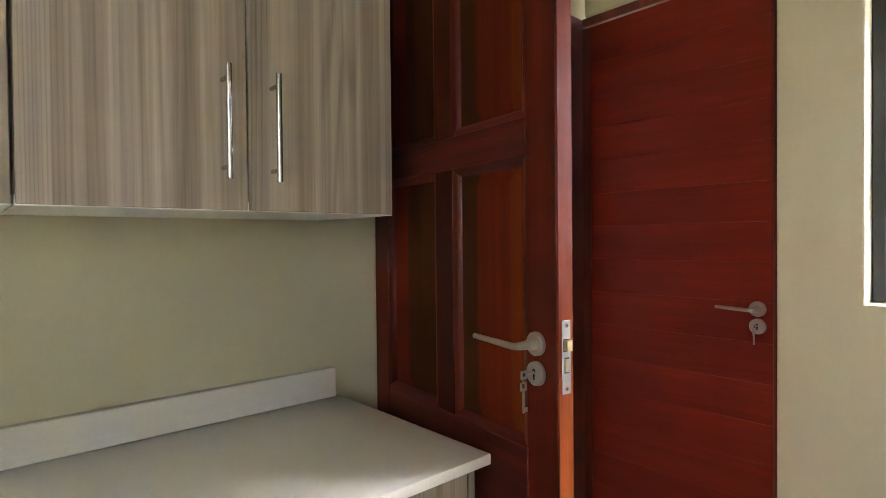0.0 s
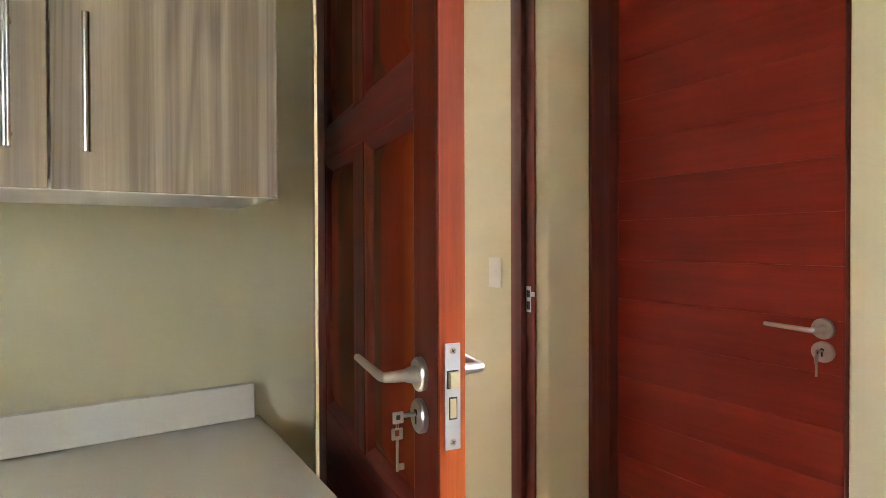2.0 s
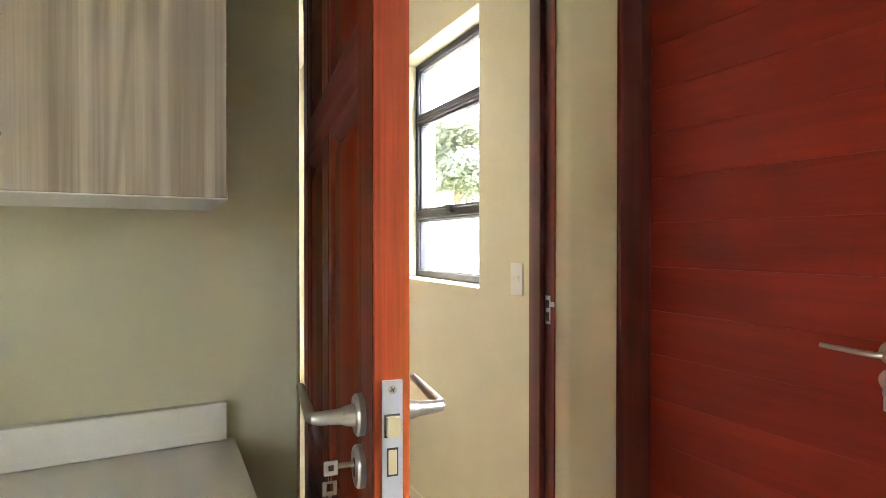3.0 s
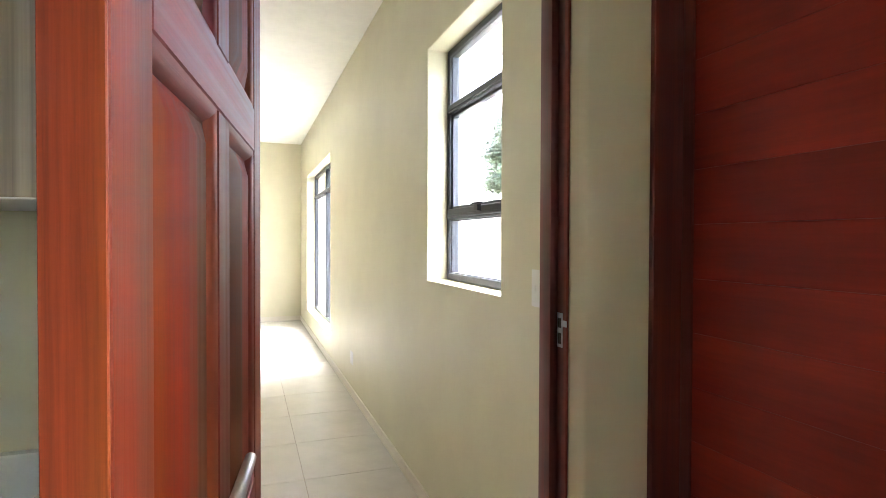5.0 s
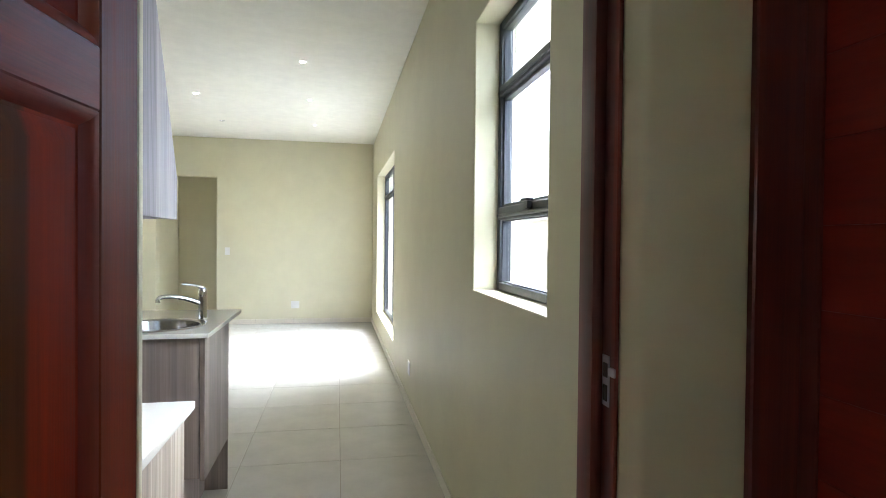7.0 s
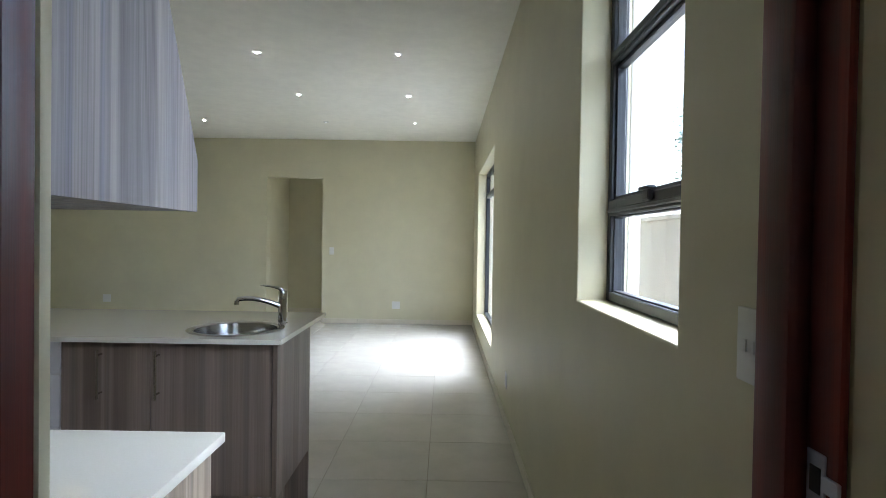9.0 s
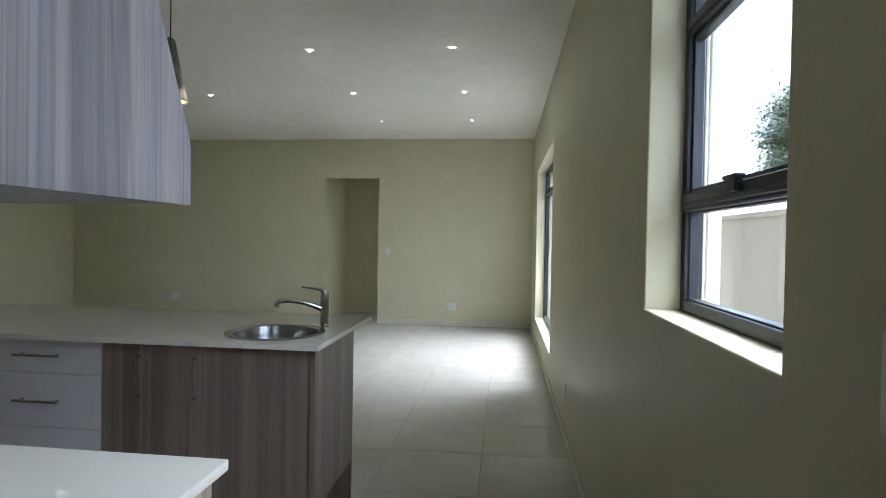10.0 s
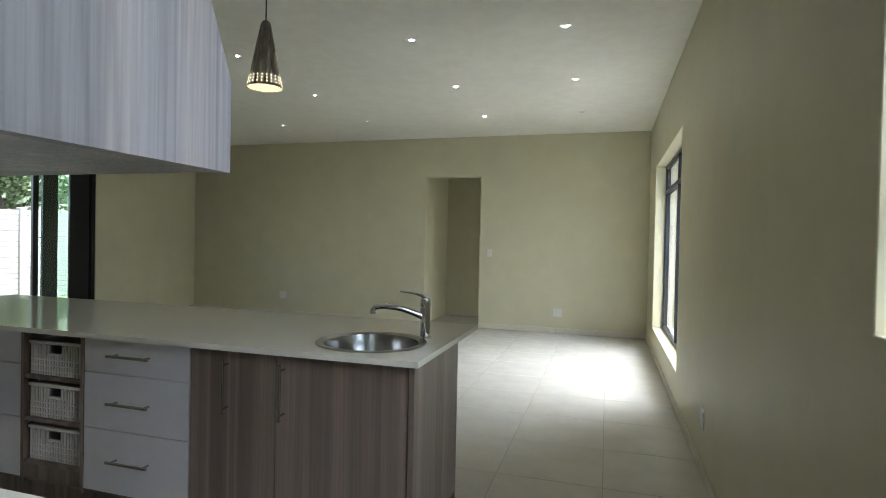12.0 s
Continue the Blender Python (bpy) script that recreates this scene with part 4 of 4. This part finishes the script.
pts = [base + sd * u + Vector((0, 0, z)) for u, z in ((-0.008, 1.050), (0.01, 1.064), (0.04, 1.073), (0.075, 1.079), (0.10, 1.082))]
part("lever", tube(bmesh.new(), pts, [0.011, 0.009, 0.0055, 0.0045, 0.0036], 12), CHROME, tap)

# ---------------------------------------------------------------- lamps
PX, PY = -1.952, 2.10
pend = thing("pendant_lamp", (PX, PY, CEILING), "brushed steel cone pendant lamp with rows of holes, lit", "lamp")
part("cord", tube(bmesh.new(), [(PX, PY, 2.19), (PX, PY, CEILING - 0.02)], 0.0025, 8), BLACK, pend)
part("ceiling_rose", lathe(bmesh.new(), [(0, CEILING - 0.03), (0.045, CEILING - 0.025), (0.05, CEILING), (0, CEILING)], 28, (PX, PY, 0)), STEEL, pend)
sh = lathe(bmesh.new(), [(0.003, 2.200), (0.012, 2.197), (0.018, 2.190), (0.0225, 2.176), (0.033, 2.125), (0.045, 2.065), (0.056, 2.005), (0.066, 1.950), (0.073, 1.912),
                         (0.0715, 1.912), (0.0645, 1.950), (0.0545, 2.005), (0.0435, 2.065), (0.0315, 2.125), (0.021, 2.174)], 40, (PX, PY, 0))
shade = part("shade", sh, PENDSTEEL, pend, "brushed steel cone")
for row in range(3):
    z = 1.927 + row * 0.014
    rr = 0.0703 - row * 0.0026
    hb = bmesh.new()
    for k in range(22):
        a = 2 * math.pi * k / 22
        d = Vector((math.cos(a), math.sin(a), 0.2)).normalized()
        c = Vector((PX + math.cos(a) * rr, PY + math.sin(a) * rr, z))
        tube(hb, [c - d * 0.0002, c + d * 0.0016], 0.0023, 8)
    part("hole_row", hb, HOLES, shade, "row of small lit holes")
part("bulb", lathe(bmesh.new(), [(0.0, 1.9125), (0.070, 1.9145), (0.066, 1.934), (0, 1.95)], 32, (PX, PY, 0)), PENDLAMP, pend, "warm glowing lamp")

dl = thing("downlight", (0, 0, CEILING), "small white recessed ceiling downlight, lit", "downlight", "ceiling downlights")
part("trim_ring", lathe(bmesh.new(), [(0.014, CEILING - 0.0005), (0.036, CEILING - 0.0005), (0.035, CEILING - 0.004), (0.018, CEILING - 0.006), (0.014, CEILING - 0.002)], 24), PLASTIC, dl)
part("lamp", lathe(bmesh.new(), [(0, CEILING - 0.003), (0.0135, CEILING - 0.003), (0.0135, CEILING - 0.001), (0, CEILING - 0.001)], 20), LAMP, dl, "glowing lamp")
part("baffle", lathe(bmesh.new(), [(0.0138, CEILING - 0.0012), (0.0138, CEILING - 0.0034), (0.0175, CEILING - 0.0064), (0.0195, CEILING - 0.0064), (0.0195, CEILING - 0.0012)], 20), BLACK, dl, "dark inner ring")
spots = [(x, y) for x in (-0.858, -2.02, -3.60, -4.86) for y in (4.06, 5.36, 6.69)]
dl.location = (*spots[0], CEILING)
for x, y in spots[1:]:
    copy_thing(dl, pose(x, y, CEILING))


# ---------------------------------------------------------------- switches and sockets
def wall_plate(name, label, category, m, w, h, rockers, horizontal=False):
    """A plastic plate: its own frame has x along the wall, y out of it, z up."""
    o = new(name)
    o.matrix_world = m
    tagged(o, label, category)
    part("plate", boxed(-w / 2, w / 2, 0.0005, 0.006, -h / 2, h / 2, 0.003, 2), PLASTIC, o)
    for x, z, a, b in rockers:
        part("rocker", boxed(x - a / 2, x + a / 2, 0.006, 0.0085, z - b / 2, z + b / 2, 0.0015), PLASTIC, o)
    return o


east = Matrix(((0, -1, 0, 0.0), (1, 0, 0, 0), (0, 0, 1, 0), (0, 0, 0, 1)))
north = Matrix(((-1, 0, 0, 0), (0, -1, 0, FAR), (0, 0, 1, 0), (0, 0, 0, 1)))
wall_plate("light_switch", "white plastic double light switch on the kitchen wall", "switch", Matrix.Translation((0, 0.352, 1.150)) @ east, 0.072, 0.112, [(-0.0105, 0, 0.0085, 0.020), (0.0105, 0, 0.0085, 0.020)])
wall_plate("wall_socket", "white plastic wall socket low on the wall", "socket", Matrix.Translation((0, 3.42, 0.315)) @ east, 0.105, 0.105, [(-0.02, 0.025, 0.016, 0.02), (0.02, -0.02, 0.016, 0.02)])
wall_plate("light_switch", "white plastic light switch beside the passage opening", "switch", Matrix.Translation((-2.185, 0, 1.112)) @ north, 0.072, 0.112, [(0, 0, 0.014, 0.026)])
wall_plate("wall_socket", "white plastic wall socket on the far wall", "socket", Matrix.Translation((-1.185, 0, 0.290)) @ north, 0.125, 0.115, [(-0.025, 0.025, 0.016, 0.02), (0.02, -0.02, 0.02, 0.02)])
wall_plate("wall_socket", "white plastic wall socket on the far wall", "socket", Matrix.Translation((-5.645, 0, 0.33)) @ north, 0.125, 0.115, [(-0.025, 0.025, 0.016, 0.02), (0.02, -0.02, 0.02, 0.02)])

# ---------------------------------------------------------------- outdoors
setting("ground", boxed(-300, 300, -300, 300, -0.40, -0.12), GROUND, "dry grass ground around the house", "ground")
setting("pavement", boxed(OUT + 0.07, 2.45, -6, 16, -0.119, -0.06), PAVE, "pale paved path beside the house", "pavement")
bw = thing("boundary_wall", (2.6, 4, -0.12), "beige plastered boundary wall with a flat coping", "wall", kind="structure")
part("wall", boxed(2.50, 2.66, -8, 22, -0.12, 1.62), BOUND, bw)
part("coping", boxed(2.46, 2.70, -8, 22, 1.62, 1.685, 0.008), BOUND, bw)
pf = thing("precast_fence", (-12.1, 7, -0.12), "off-white precast concrete slab fence with posts", "fence", kind="structure")
for k in range(9):
    y = 0.6 + k * 1.55
    part("post", boxed(-12.13, -11.99, y - 0.06, y + 0.06, -0.12, 1.78, 0.01), PRECAST, pf)
    for j in range(17):
        part("slab", boxed(-12.09, -12.04, y + 0.061, y + 1.489, -0.11 + j * 0.108, -0.11 + j * 0.108 + 0.103, 0.008), PRECAST, pf)


def tree(x, y, height, crown_z, crown_r, label, seed, leaves=12000):
    """Tapered trunk with limbs, and a crown of many small leaves in clumps."""
    rnd = random.Random(seed)
    t = thing("tree", (x, y, -0.12), label, "tree")
    b = tube(bmesh.new(), [(x, y, -0.12), (x + 0.05, y, crown_z * 0.5), (x - 0.04, y + 0.06, crown_z), (x, y, height * 0.9)], [0.16, 0.12, 0.09, 0.02], 10)
    tips = []
    for k in range(16):
        a, e = rnd.uniform(0, 6.28), rnd.uniform(-0.3, 1.0)
        rr = crown_r * rnd.uniform(0.55, 1.0)
        base_p = Vector((x, y, crown_z * rnd.uniform(0.6, 1.05)))
        tip = Vector((x + math.cos(a) * math.cos(e) * rr, y + math.sin(a) * math.cos(e) * rr, crown_z + math.sin(e) * (height - crown_z)))
        tube(b, [base_p, base_p.lerp(tip, 0.5) + Vector((0, 0, 0.1)), tip], [0.05, 0.03, 0.01], 6)
        tips.append((tip, base_p.lerp(tip, 0.6)))
    part("trunk", b, BARK, t)
    verts, faces = [], []
    for k in range(leaves):
        tip, mid_p = tips[k % len(tips)]
        c = tip.lerp(mid_p, rnd.random() ** 2) + Vector((rnd.gauss(0, 0.30), rnd.gauss(0, 0.30), rnd.gauss(0, 0.24))) * crown_r * 0.55
        d = Vector((rnd.uniform(-1, 1), rnd.uniform(-1, 1), rnd.uniform(-0.8, 0.5))).normalized()
        s = d.orthogonal().normalized()
        n = d.cross(s) * 0.2
        ln, wd = rnd.uniform(0.08, 0.14), rnd.uniform(0.03, 0.055)
        i = len(verts)
        verts += [c, c + d * ln * 0.5 + s * wd, c + d * ln, c + d * ln * 0.5 - s * wd + n * wd]
        faces.append((i, i + 1, i + 2, i + 3))
    me = bpy.data.meshes.new("crown")
    off = Vector((x, y, -0.12))
    me.from_pydata([tuple(v - off) for v in verts], [], faces)
    me.materials.append(LEAF)
    crown = new("crown", me)
    crown.parent = t
    return t


tree(7.0, 13.5, 5.2, 3.6, 1.5, "leafy green tree beyond the boundary wall", 3, 26000)
tree(9.6, 17.4, 6.0, 4.0, 2.2, "leafy green tree beyond the boundary wall", 5)
tree(-14.3, 9.4, 3.9, 2.3, 1.4, "leafy green tree behind the precast fence", 8)
nh = thing("neighbour_house", (-21, 17, -0.12), "pale grey plastered house beyond the precast fence", "house")
part("wall", boxed(-24, -18, 13.0, 21, -0.12, 4.2), BOUND, nh)
part("roof", prism(bmesh.new(), [(12.7, 4.2), (21.3, 4.2), (17, 6.0)], -24.3, -17.7), PAVE, nh)
tree(-14.6, 5.0, 4.8, 3.0, 2.1, "leafy green tree behind the precast fence", 11)

# ---------------------------------------------------------------- floor
P = 0.565
floor = setting("floor", boxed(LEFT - 0.22, 1.0, SC_BACK - 0.15, 9.32, -0.12, -0.004), GROUT, "polished cream porcelain tile floor with thin joints", "floor")
tile_me = mesh_of("tile", boxed(-P / 2 + 0.0014, P / 2 - 0.0014, -P / 2 + 0.0014, P / 2 - 0.0014, -0.004, 0.0, 0.0012), TILE)
for i in range(-13, 1):
    for j in range(-6, 17):
        cx, cy = -0.53 + P / 2 + i * P, 2.485 + P / 2 + (j - 4) * P
        if cx < LEFT - 0.2 or cy < SC_BACK or cy > 9.4 or (cy < -0.3 and cx < SC_LEFT):
            continue
        o = new("tile", tile_me)
        o.location = (cx, cy, 0)
        o.parent = floor
